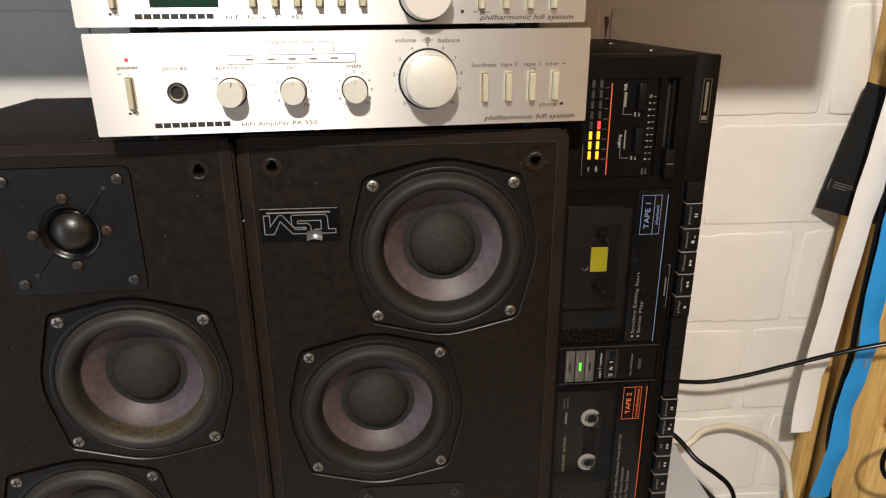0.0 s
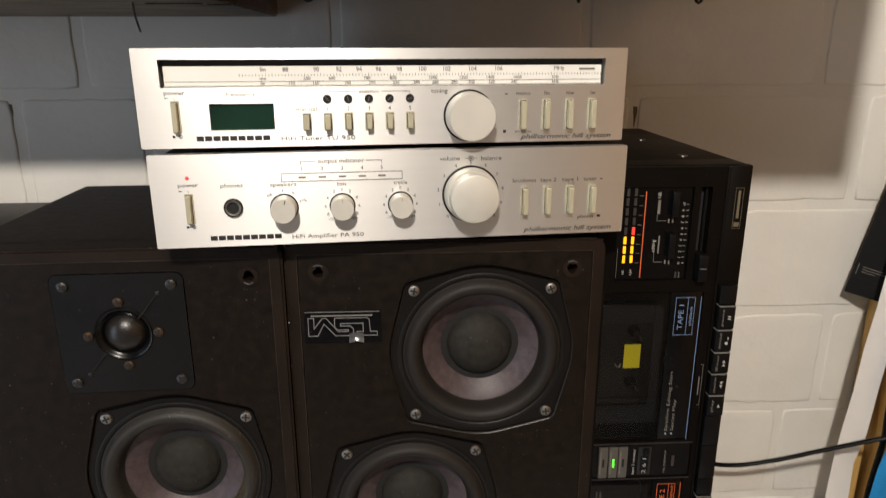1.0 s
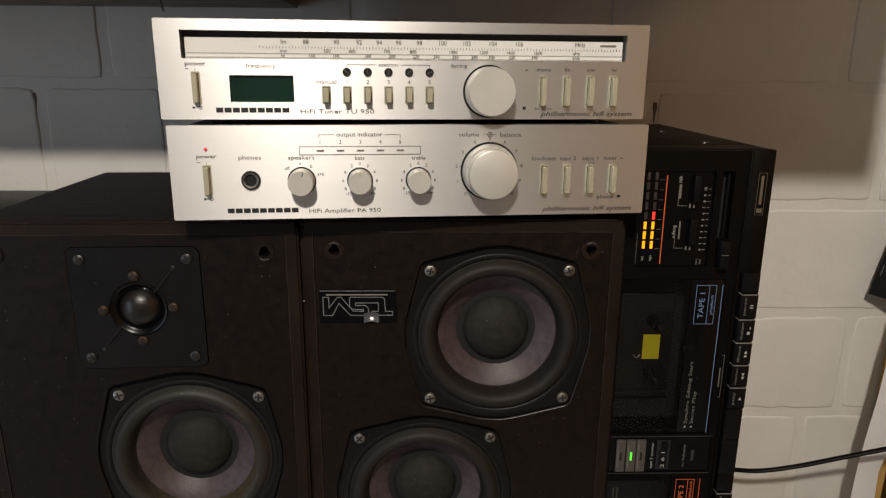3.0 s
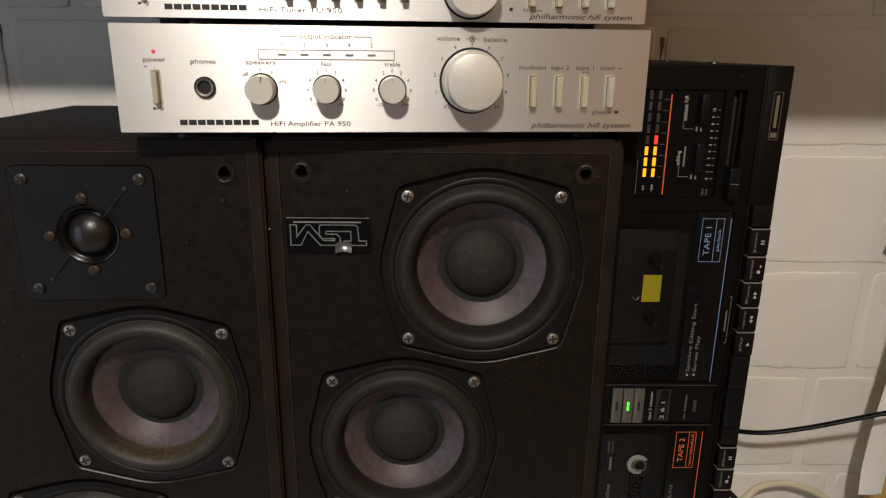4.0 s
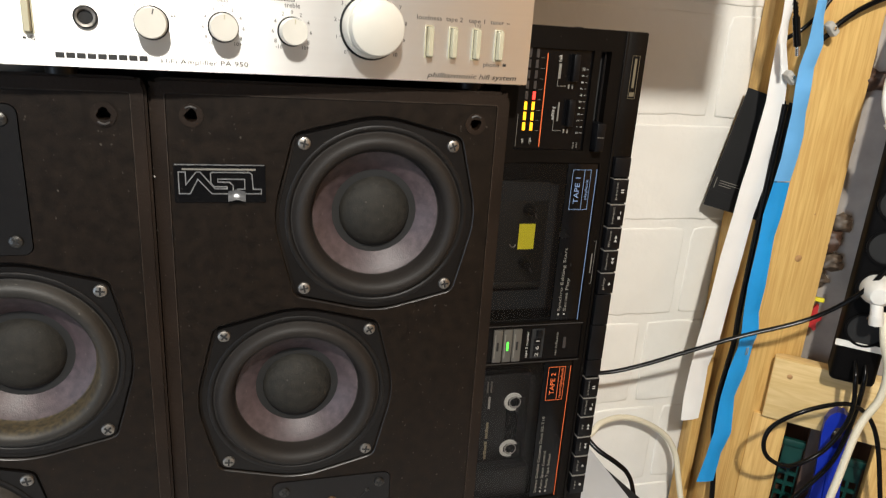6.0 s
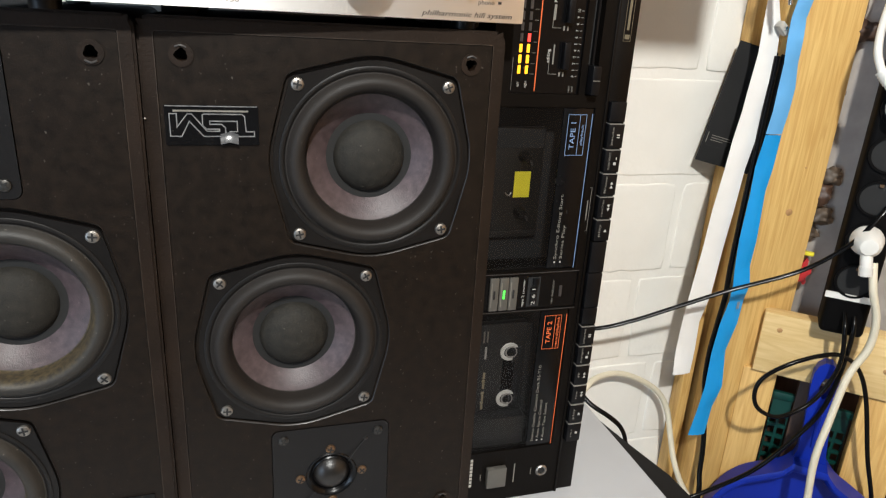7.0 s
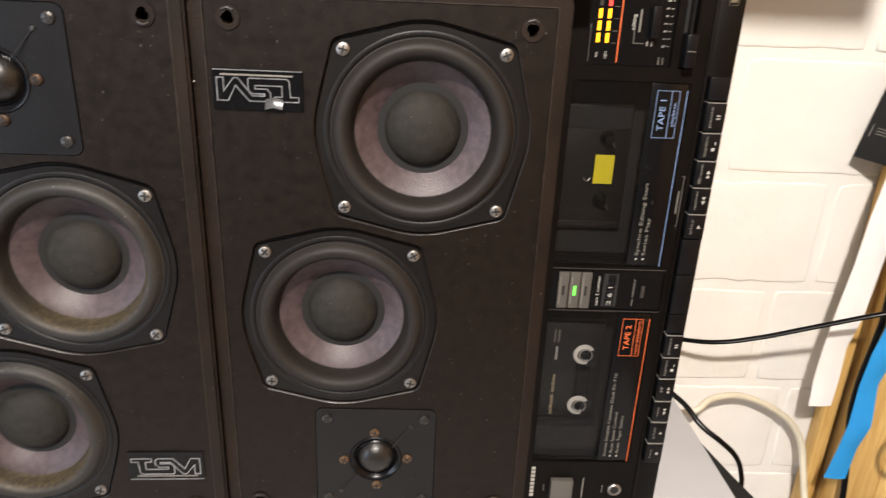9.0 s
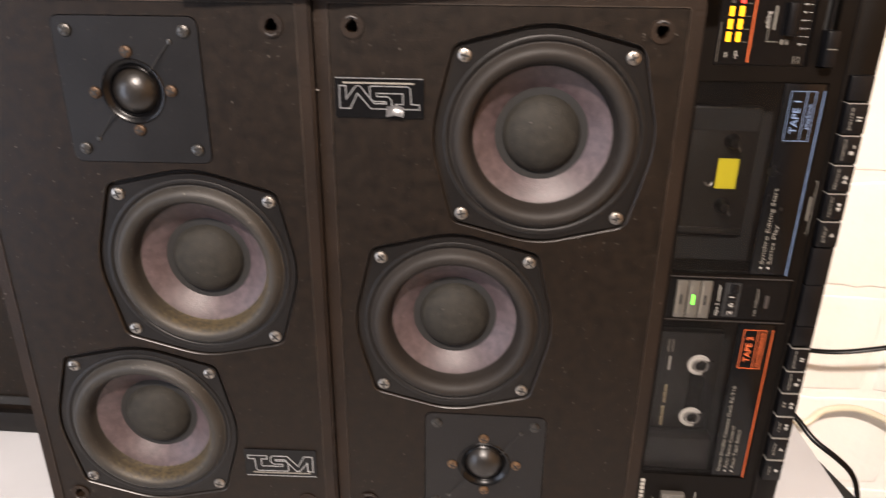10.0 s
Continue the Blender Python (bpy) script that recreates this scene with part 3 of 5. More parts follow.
    outline_strip(line, g([(-23, 6.2), (-9.5, 6.2), (-9.5, 3.4), (-13.6, 3.4), (-13.6, -2.6), (1.5, -2.6), (1.5, -0.8), (-5, -0.8), (-7, 1.2), (-7, 4.8), (-5.4, 6.2), (5, 6.2), (12.5, -2.4), (17, 6.2), (23, 6.2), (23, -6.6), (19.2, -6.6), (19.2, 0.8), (13.4, -6.6), (11, -6.6), (3.2, 3.2), (-3.6, 3.2), (-3.6, 2.0), (3.4, 2.0), (5.4, 0), (5.4, -6), (4.6, -6.6), (-16.4, -6.6), (-17.8, -5.4), (-18.4, 3.4), (-23, 3.4)]), 0.00062, -0.0009)
    part("badge_line", line, "silver", badge, "silver outline shape")
    part("badge_bar", box(bxs - 0.020, bxs + 0.021, -0.0008, -0.0005, bz - 0.0088, bz - 0.0078), "print_grey", badge)
    part("badge_edge", box(bxs - 0.0250, bxs + 0.0250, -0.0008, -0.0005, bz - 0.0112, bz - 0.0107), "silver", badge)
    if not dusty:
        film = bmesh.new()
        rows = []
        lift = 0.0009
        for i in range(9):
            rows.append([film.verts.new((bxs - 0.0090 + u, -lift, bz + 0.0036 + 0.0007 * i + 0.25 * abs(u))) for u in (-0.0050, -0.0025, 0.0, 0.0025, 0.0050)])
            lift += 0.0007 * math.tan(radians(14 + 3.2 * i))
        for p, q in zip(rows, rows[1:]):
            for k in range(4):
                film.faces.new((p[k], p[k + 1], q[k + 1], q[k]))
        back = bmesh.ops.extrude_face_region(film, geom=film.faces[:])["geom"]
        bmesh.ops.translate(film, verts=[v for v in back if isinstance(v, bmesh.types.BMVert)], vec=(0, 0.0002, 0))
        part("loose_film", film, "film", badge, "curled shiny protective film")
    for sx in (-1, 1):
        for y in (0.02, D - 0.03):
            zz = -H if m.to_euler().y < 1 else H
            s = 1 if zz > 0 else -1
            ft = bmesh.new()
            bx(ft, sx * 0.085 - 0.01, sx * 0.085 + 0.01, y, y + 0.02, min(zz, zz + s * 0.0155), max(zz, zz + s * 0.0155), bev=0.002)
            part("foot", ft, "basket", sp)
    return sp


loudspeaker(pose(-0.1966, 0.4190, 0.9510, 0, 0, 2.0), "black two-woofer loudspeaker with dusty surrounds, upright on the table", True, (0.0672, -0.1315))
loudspeaker(pose(0.0166, 0.4270, 0.9510, 0, 180, 0), "black two-woofer loudspeaker standing upside down on the table", False, (0.0700, -0.1262))


# ---- tuner and amplifier ----
def knob(parent, x, z, r, depth, label=""):
    ring = part("knob_gap", lathe([(r * 1.04 + 0.0005, -0.0002), (r * 1.04 + 0.0005, -0.0005), (r * 0.9, -0.0005)], 40), "recess", parent)
    ring.location = (x, 0, z)
    ob = part("knob", lathe([(r, -0.0008), (r * 0.995, -depth * 0.5), (r * 0.97, -depth + 0.0012), (r * 0.955, -depth + 0.0004), (r * 0.93, -depth), (r * 0.6, -depth), (0, -depth)], 56), "knob", parent, label)
    ob.location = (x, 0, z)
    return ob


def push_key(parent, x, z, w, h, depth=0.005):
    part("key_frame", plate(rrect(w + 0.0016, h + 0.0016, 0.0005, 2, x, z), [rrect(w + 0.0002, h + 0.0002, 0.0004, 2, x, z)], -0.0005, 0.0004, 0.0002), "key", parent)
    part("key_gap", box(x - w / 2 - 0.0004, x + w / 2 + 0.0004, -0.0003, -0.0001, z - h / 2 - 0.0004, z + h / 2 + 0.0004), "recess", parent)
    part("push_key", box(x - w / 2 + 0.0002, x + w / 2 - 0.0002, -depth, 0.0002, z - h / 2 + 0.0002, z + h / 2 - 0.0002, bev=0.0003, seg=1), "key", parent, "grey-green push key")


def component(name, m, label, H, holes):
    W = 0.2916
    c = thing(name, m, label, "hi-fi component", "silver hi-fi components")
    fp = plate(rrect(W, H, 0.0008, 2, W / 2, H / 2), holes, 0.0, 0.007)
    part("front_panel", fp, "alu", c, "brushed aluminium front panel")
    part("case", box(0.004, W - 0.004, 0.0072, 0.200, 0.002, H - 0.002, bev=0.001), "deck", c, "dark steel case")
    for x in (0.03, W - 0.03):
        for y in (0.022, 0.17):
            ft = part("foot", lathe([(0, -0.0055), (0.0078, -0.0055), (0.008, 0.002), (0, 0.002)], 20), "basket", c, "black rubber foot")
            ft.rotation_euler, ft.location = (radians(90), 0, 0), (x, y, 0.0005)
    return c


def small(c, words, x, z, size=2.7, material="print_dark", **k):
    text(c, words, x * 0.001, z * 0.001, size * 0.001, material, **k)


YAW = 4.97
amp = component("amplifier", pose(-0.1588, 0.3993, 1.1417, 0, 0, YAW), "silver slim stereo amplifier with knobs, lying across both loudspeakers", 0.0563, [circle(0.0033, 20, 0.0463, 0.0240), rrect(0.0022, 0.0162, 0.0003, 2, 0.0212, 0.0239)])
part("power_lamp", lathe([(0, -0.0012), (0.0008, -0.0008), (0.0011, 0)], 14, cx=0.0213, cz=0.0424), "led_red", amp, "small red power lamp")
push_key(amp, 0.0212, 0.0239, 0.0032, 0.0168, 0.0045)
jack = part("headphone_jack", lathe([(0.0056, 0.0), (0.0056, -0.0014), (0.0048, -0.0016)], 32), "recess", amp, "headphone socket with dark ring")
ring = part("jack_ring", lathe([(0.0049, -0.0012), (0.0046, -0.0021), (0.0036, -0.0019), (0.0033, 0.0)], 32), "steel", amp, "metal socket ring")
ring.location = (0.0463, 0, 0.0240)
jack.location = (0.0463, 0, 0.0240)
part("jack_hole", lathe([(0, -0.0006), (0.0036, -0.0006)], 24, cx=0.0463, cz=0.0240), "recess", amp)
for x, r, d in ((0.0762, 0.0077, 0.012), (0.1110, 0.0071, 0.012), (0.1466, 0.0071, 0.012)):
    kb = knob(amp, x, 0.0232, r, d, "small silver knob")
    notch = part("pointer_notch", box(-0.0003, 0.0003, -d - 0.0001, -d + 0.001, r * 0.55, r * 0.90), "print_dark" if x < 0.08 else "key", kb)
    notch.rotation_euler = (0, radians(14 if x < 0.08 else 2), 0)
vol = knob(amp, 0.1906, 0.0281, 0.0168, 0.010, "wide balance ring")
part("volume_knob", lathe([(0.0152, -0.0098), (0.0150, -0.0160), (0.0146, -0.0172), (0.0138, -0.0176), (0, -0.0176)], 56), "knob", vol, "large silver volume knob")
for x in (225.4, 240.2, 255.0, 269.9):
    push_key(amp, x * 0.001, 0.0224, 0.0034, 0.0168)
# level indicator
line = bmesh.new()
outline_strip(line, [(0.0755, 0.0389), (0.1479, 0.0389), (0.1479, 0.0437), (0.0755, 0.0437)], 0.00035, -0.0003)
part("indicator_frame", line, "print_dark", amp)
part("indicator_window", box(0.0757, 0.1477, -0.00015, 0.0004, 0.0391, 0.0435), "alu", amp, "plain indicator strip")
for k in range(5):
    x = 0.0878 + 0.01195 * k
    part("indicator_lamp", box(x - 0.0022, x + 0.0022, -0.0005, 0.0, 0.0408, 0.0418), "ind_off", amp)
    small(amp, str(k + 1), x * 1000, 46.3, 3.2)
for_left, for_right = bmesh.new(), bmesh.new()
outline_strip(for_left, [(0.0872, 0.0487), (0.0872, 0.0508), (0.0962, 0.0508)], 0.00025, -0.0003, False)
outline_strip(for_right, [(0.1262, 0.0508), (0.1356, 0.0508), (0.1356, 0.0487)], 0.00025, -0.0003, False)
part("bracket_line", for_left, "print_dark", amp)
part("bracket_line", for_right, "print_dark", amp)
small(amp, "output indicator", 111.3, 50.8, 3.7, width=0.0275)
small(amp, "power", 21.3, 38.2, 3.3, width=0.0115)
small(amp, "phones", 46.3, 37.4, 3.5, "print_grey", width=0.013)
small(amp, "speakers", 76.4, 37.2, 3.5, width=0.0155)
small(amp, "bass", 111.0, 36.8, 3.5)
small(amp, "treble", 146.8, 36.6, 3.5)
small(amp, "volume", 177.6, 50.5, 3.7, width=0.0125)
small(amp, "balance", 203.4, 50.2, 3.7, width=0.0130)
for w, x in (("loudness", 225.0), ("tape 2", 240.6), ("tape 1", 255.2), ("tuner", 268.0)):
    small(amp, w, x, 35.6, 3.5, width=0.0152 if w == "loudness" else 0.0105 if w[0] == "t" and w != "tuner" else 0.0088)
small(amp, "1>2", 255.6, 32.9, 2.7)
small(amp, "phono", 266.2, 11.0, 3.5, width=0.0105)
for x, words in ((76.2, (("off", 194), ("a", 93), ("b", 56), ("a+b", 22))),):
    for w, a in words:
        small(amp, w, x + (12.2 if w in ("off", "a+b") else 10.4) * math.cos(radians(a - (60 if w == "off" else 0))), 23.2 + 10.6 * math.sin(radians(a - (60 if w == "off" else 0))), 2.8)
for x in (111.0, 146.6):
    for w, a in (("0", 90), ("2", 62), ("2", 118), ("4", 30), ("4", 150), ("6", 0), ("6", 180), ("8", 330), ("8", 210), ("10+", 308), ("-10", 232)):
        small(amp, w, x + (11.5 if "1" in w else 10.2) * math.cos(radians(a)), 23.0 + 10.2 * math.sin(radians(a)), 2.8)
for k in range(11):
    a = radians(225 - 27 * k)
    small(amp, str(k), 190.6 + 20.6 * math.cos(a), 28.1 + 20.0 * math.sin(a), 2.9)
    line = bmesh.new()
    outline_strip(line, [(0.1906 + 0.0179 * math.cos(a), 0.0281 + 0.0179 * math.sin(a)), (0.1906 + 0.0188 * math.cos(a), 0.0281 + 0.0188 * math.sin(a))], 0.0002, -0.0003, False)
    part("scale_tick", line, "print_dark", amp)
part("balance_mark", lathe([(0.0012, -0.0004), (0.0016, -0.0004)], 20, cx=0.1906, cz=0.0505), "print_black", amp)
part("balance_dot", lathe([(0, -0.0004), (0.0006, -0.0004)], 12, cx=0.1906, cz=0.0505), "print_black", amp)
bar(amp, 0.1868, 0.1888, 0.0504, 0.0506, "print_black")
bar(amp, 0.1924, 0.1944, 0.0504, 0.0506, "print_black")


def brand_plate(c, model, phil_z, key_top):
    """The maker's name as a row of black blocks, then the model and the series line."""
    for k in range(9):
        x = 0.0314 + k * 0.00474
        bar(c, x, x + 0.0040, 0.0040, 0.0068, "print_black", "maker_block")
    small(c, model, 79.4, 4.6, 3.7, width=0.0435, align="LEFT")
    small(c, "philharmonic hifi system", 254.6, phil_z, 4.1, "print_black", width=0.0585, slant=0.28)
    bar(c, 0.0182, 0.0196, key_top - 0.0202, key_top - 0.0190, "print_black")
    bar(c, 0.0158, 0.0176, key_top + 0.0021, key_top + 0.0025, "print_black")
    bar(c, 0.0211, 0.0213, key_top + 0.0010, key_top + 0.0024, "print_dark")
    part("off_ring", lathe([(0.0008, -0.0003), (0.0011, -0.0003)], 20, cx=0.0226, cz=key_top - 0.0195), "print_dark", c)


brand_plate(amp, "HiFi Amplifier PA 950", 3.6, 0.0324)
bar(amp, 0.2745, 0.2763, 0.0352, 0.0357, "print_black")
bar(amp, 0.2740, 0.2762, 0.0104, 0.0120, "print_black")

tuner = component("tuner", pose(-0.1620, 0.4024, 1.2012, 0, 0, YAW), "silver slim radio tuner with long dial, stacked on the amplifier", 0.0562,
                  [[(0.0142, 0.0345), (0.2778, 0.0345), (0.2778, 0.0500), (0.0142, 0.0500)], [(0.0400, 0.0100), (0.0766, 0.0100), (0.0766, 0.0253), (0.0400, 0.0253)]])
part("dial_well", box(0.0140, 0.2780, 0.0066, 0.0071, 0.0340, 0.0505), "recess", tuner)
part("dial_plate", box(0.0160, 0.2762, 0.0030, 0.0066, 0.0348, 0.0462), "dial", tuner, "cream dial with frequency scales")
part("display", box(0.0402, 0.0764, 0.0020, 0.0066, 0.0102, 0.0251), "display", tuner, "dark green frequency display, switched off")
push_key(tuner, 0.0212, 0.0180, 0.0032, 0.0168, 0.0045)
DY = 0.0027
for k in range(6):
    push_key(tuner, 0.0954 + 0.01225 * k, 0.0143, 0.0036, 0.0088, 0.006)
    if k:
        dot = part("preset_screw", lathe([(0.0025, 0.0004), (0.0024, -0.0002), (0.0016, 0.0001), (0, 0.0002)], 20), "recess", tuner, "black preset adjuster")
        dot.location = (0.0954 + 0.01225 * k, -0.0006, 0.0274)
        slot = part("screw_slot", box(-0.0015, 0.0015, -0.0002, 0.0001, -0.0003, 0.0003), "grey_key", dot)
        slot.rotation_euler = (0, 0.3 + 0.5 * k, 0)
        small(tuner, str(k), 95.4 + 12.25 * k, 21.7, 3.4)
small(tuner, "manual", 95.4, 21.7, 3.5, width=0.0120)
small(tuner, "station", 132.2, 31.7, 2.8, width=0.0115)
for_left, for_right = bmesh.new(), bmesh.new()
outline_strip(for_left, [(0.1078, 0.0298), (0.1078, 0.0317), (0.1246, 0.0317)], 0.00022, -0.0003, False)
outline_strip(for_right, [(0.1396, 0.0317), (0.1566, 0.0317), (0.1566, 0.0298)], 0.00022, -0.0003, False)
part("bracket_line", for_left, "print_dark", tuner)
part("bracket_line", for_right, "print_dark", tuner)
small(tuner, "power", 21.5, 31.6, 3.3, width=0.0115)
small(tuner, "frequency", 58.3, 30.6, 3.5, "print_grey", width=0.0170)
small(tuner, "tuning", 174.4, 31.5, 3.6, width=0.0100)
knob(tuner, 0.1926, 0.0166, 0.0146, 0.015, "large silver tuning knob")
for w, x in (("mono", 226.3), ("fm", 241.2), ("mw", 256.0), ("lw", 270.6)):
    push_key(tuner, x * 0.001, 0.0166, 0.0034, 0.0172)
    small(tuner, w, x, 29.6, 3.5, width=0.0088 if w == "mono" else None)
small(tuner, "fm mute", 227.0, 6.4, 2.4, "print_grey", width=0.0105)
bar(tuner, 0.2148, 0.2166, 0.0290, 0.0296, "print_black")
bar(tuner, 0.2142, 0.2160, 0.0058, 0.0076, "print_black")
brand_plate(tuner, "HiFi Tuner TU 950", 3.2, 0.0264)
# the dial's printing
for z in (0.0376, 0.0353):
    bar(tuner, 0.0165, 0.2768, z - 0.0001, z + 0.0001, "print_dark", "dial_line", y=DY)
ticks = bmesh.new()
for k in range(118):
    x = 0.058 + 0.218 * k / 117
    bx(ticks, x - 0.00012, x + 0.00012, DY, DY + 0.0004, 0.0405, 0.0416 if k % 5 else 0.0420)
part("dial_ticks", ticks, "print_dark", tuner)
for w, x in (("fm", 71.6), ("88", 84.4), ("90", 102.0), ("92", 115.2), ("94", 127.0), ("96", 138.4), ("98", 150.8), ("100", 164.6), ("102", 179.2), ("104", 195.0), ("106", 211.1), ("MHz", 249.0)):
    small(tuner, w, x, 44.2, 3.5, y=DY)
for w, x in (("mw", 71.3), ("550", 96.5), ("600", 111.0), ("700", 131.5), ("800", 147.0), ("1000", 171.0), ("1200", 189.5), ("1400", 206.0), ("1600", 223.0), ("kHz", 247.0)):
    small(tuner, w, x, 39.2, 2.7, y=DY)
for w, x in (("lw", 71.0), ("150", 87.5), ("160", 101.5), ("180", 120.0), ("200", 134.5), ("220", 148.8), ("240", 161.0), ("260", 172.4), ("280", 184.0), ("300", 194.5), ("320", 207.0), ("340", 221.0), ("kHz", 247.0)):
    small(tuner, w, x, 36.5, 2.7, y=DY)
bar(tuner, 0.262, 0.272, 0.0433, 0.0444, "print_grey", y=DY)


# ---- double cassette deck, standing on its side; built lying, X along its width, Z its height ----
deck = thing("cassette_deck", pose(0.2315, 0.4555, 0.75, 0, -90, 0), "black double cassette deck standing on its side on the table", "cassette deck")
mm = 0.001
holes = [[(0.346, 0.0925), (0.346, 0.0395), (0.4145, 0.0395), (0.4145, 0.0925)], [(0.2135, 0.0245), (0.3370, 0.0245), (0.3370, 0.0985), (0.2135, 0.0985)],
         [(0.1805, 0.0205), (0.2105, 0.0205), (0.2105, 0.0985), (0.1805, 0.0985)], [(0.0510, 0.0245), (0.1785, 0.0245), (0.1785, 0.0985), (0.0510, 0.0985)],
         [(0.3455, 0.0265), (0.4145, 0.0265), (0.4145, 0.0345), (0.3455, 0.0345)]]
part("case", box(0.0, 0.429, 0.0285, 0.235, 0.0, 0.106, bev=0.001), "deck", deck)
part("case_shell", plate(rrect(0.429, 0.106, 0.0008, 2, 0.2145, 0.053), [rrect(0.421, 0.098, 0.0008, 2, 0.2145, 0.053)], 0.006, 0.030), "deck", deck)
fascia = plate([(0.0005, 0.0150), (0.4285, 0.0150), (0.4285, 0.1055), (0.0005, 0.1055)], holes, 0.0, 0.008, 0.007)
part("fascia", fascia, "deck", deck, "charcoal plastic fascia")
part("fascia_rib", box(0.0005, 0.4285, -0.0012, 0.001, 0.0152, 0.0172, bev=0.0004), "deck", deck)
part("key_strip", box(0.0, 0.429, 0.0022, 0.010, -0.0018, 0.0146, bev=0.0012), "deck", deck, "bevelled lower key strip")
# meters and switches
part("meter_panel", box(0.3462, 0.4143, 0.0020, 0.0068, 0.0397, 0.0923), "deck_black", deck, "gloss black meter panel")
bar(deck, 0.3478, 0.4112, 0.0726, 0.0733, "print_orange", "red_line", y=0.0017)
for col, zc in enumerate((0.0858, 0.0803)):
    for k in range(8):
        lit = "vu_amber" if k < 3 else "vu_red" if k == 3 and col == 1 else "vu_off"
        x = 0.3592 + 0.0070 * k
        part("meter_segment", box(x, x + 0.0054, 0.0014, 0.0019, zc - 0.0010, zc + 0.0010), lit, deck)
small(deck, "left", 352.0, 85.8, 2.4, "print_white", turn=0, y=0.0016)
small(deck, "right", 352.0, 80.3, 2.4, "print_white", y=0.0016)
small(deck, "dB", 409.0, 85.8, 2.2, "print_grey", y=0.0016)
small(deck, "dB", 409.0, 80.3, 2.2, "print_grey", y=0.0016)
for k in range(8):
    bar(deck, 0.3590 + 0.007 * k, 0.3592 + 0.007 * k, 0.0745, 0.0775, "print_grey", "meter_tick", y=0.0016)
bar(deck, 0.3478, 0.3700, 0.0905, 0.0907, "print_grey", y=0.0016)
for w, x in (("NR", 408.5), ("editing", 371.5)):
    small(deck, w, x, 63.4 if w == "NR" else 65.0, 3.4, "print_white", y=0.0016)
bar(deck, 0.3950, 0.4050, 0.0622, 0.0640, "print_grey", "maker_block", y=0.0016)
bar(deck, 0.3660, 0.3790, 0.0606, 0.0616, "print_grey", y=0.0016)
for x0 in (0.3935, 0.3630):
    part("slide_switch", box(x0, x0 + 0.0180, -0.0030, 0.0021, 0.0505, 0.0552, bev=0.0006), "deck_key", deck, "black rocker switch")
    for z0 in (0.0548, 0.0520):
        bar(deck, x0 - 0.0050, x0 - 0.0022, z0, z0 + 0.0011, "print_grey", y=0.0016)
    line = bmesh.new()
    outline_strip(line, [(x0 + 0.007, 0.0640), (x0 - 0.0035, 0.0640), (x0 - 0.0035, 0.0575)], 0.0003, 0.0015, False)
    part("switch_line", line, "print_grey", deck)
for k in range(11):
    small(deck, str(k), 358.3 + 4.35 * k, 45.2, 2.7, "print_white", y=0.0016)
    bar(deck, 0.3582 + 0.00435 * k, 0.3584 + 0.00435 * k, 0.0415, 0.0432, "print_white", "scale_tick", y=0.0016)
small(deck, "input", 349.5, 47.0, 2.2, "print_grey", y=0.0016)
small(deck, "level", 349.5, 44.4, 2.2, "print_grey", y=0.0016)
part("slider_slot", box(0.3457, 0.4143, 0.0066, 0.0069, 0.0267, 0.0343), "recess", deck)
part("slider_rail", box(0.3670, 0.4130, 0.0030, 0.0066, 0.0285, 0.0300), "deck_key", deck)
sl = part("level_slider", box(0.3465, 0.3665, -0.0075, 0.0066, 0.0272, 0.0340, bev=0.0010), "deck_key", deck, "black input level slider")
part("slider_mark", box(0.3563, 0.3567, -0.0078, -0.0070, 0.0280, 0.0332), "print_grey", sl)
line = bmesh.new()
outline_strip(line, [(0.3835, 0.0032), (0.4130, 0.0032), (0.4130, 0.0088), (0.3835, 0.0088)], 0.00025, 0.0019)
part("badge_frame", line, "faded", deck)
bar(deck, 0.3850, 0.3880, 0.0041, 0.0079, "faded", "maker_block", y=0.0019)
bar(deck, 0.3910, 0.4110, 0.0051, 0.0069, "faded", "maker_block", y=0.0019)


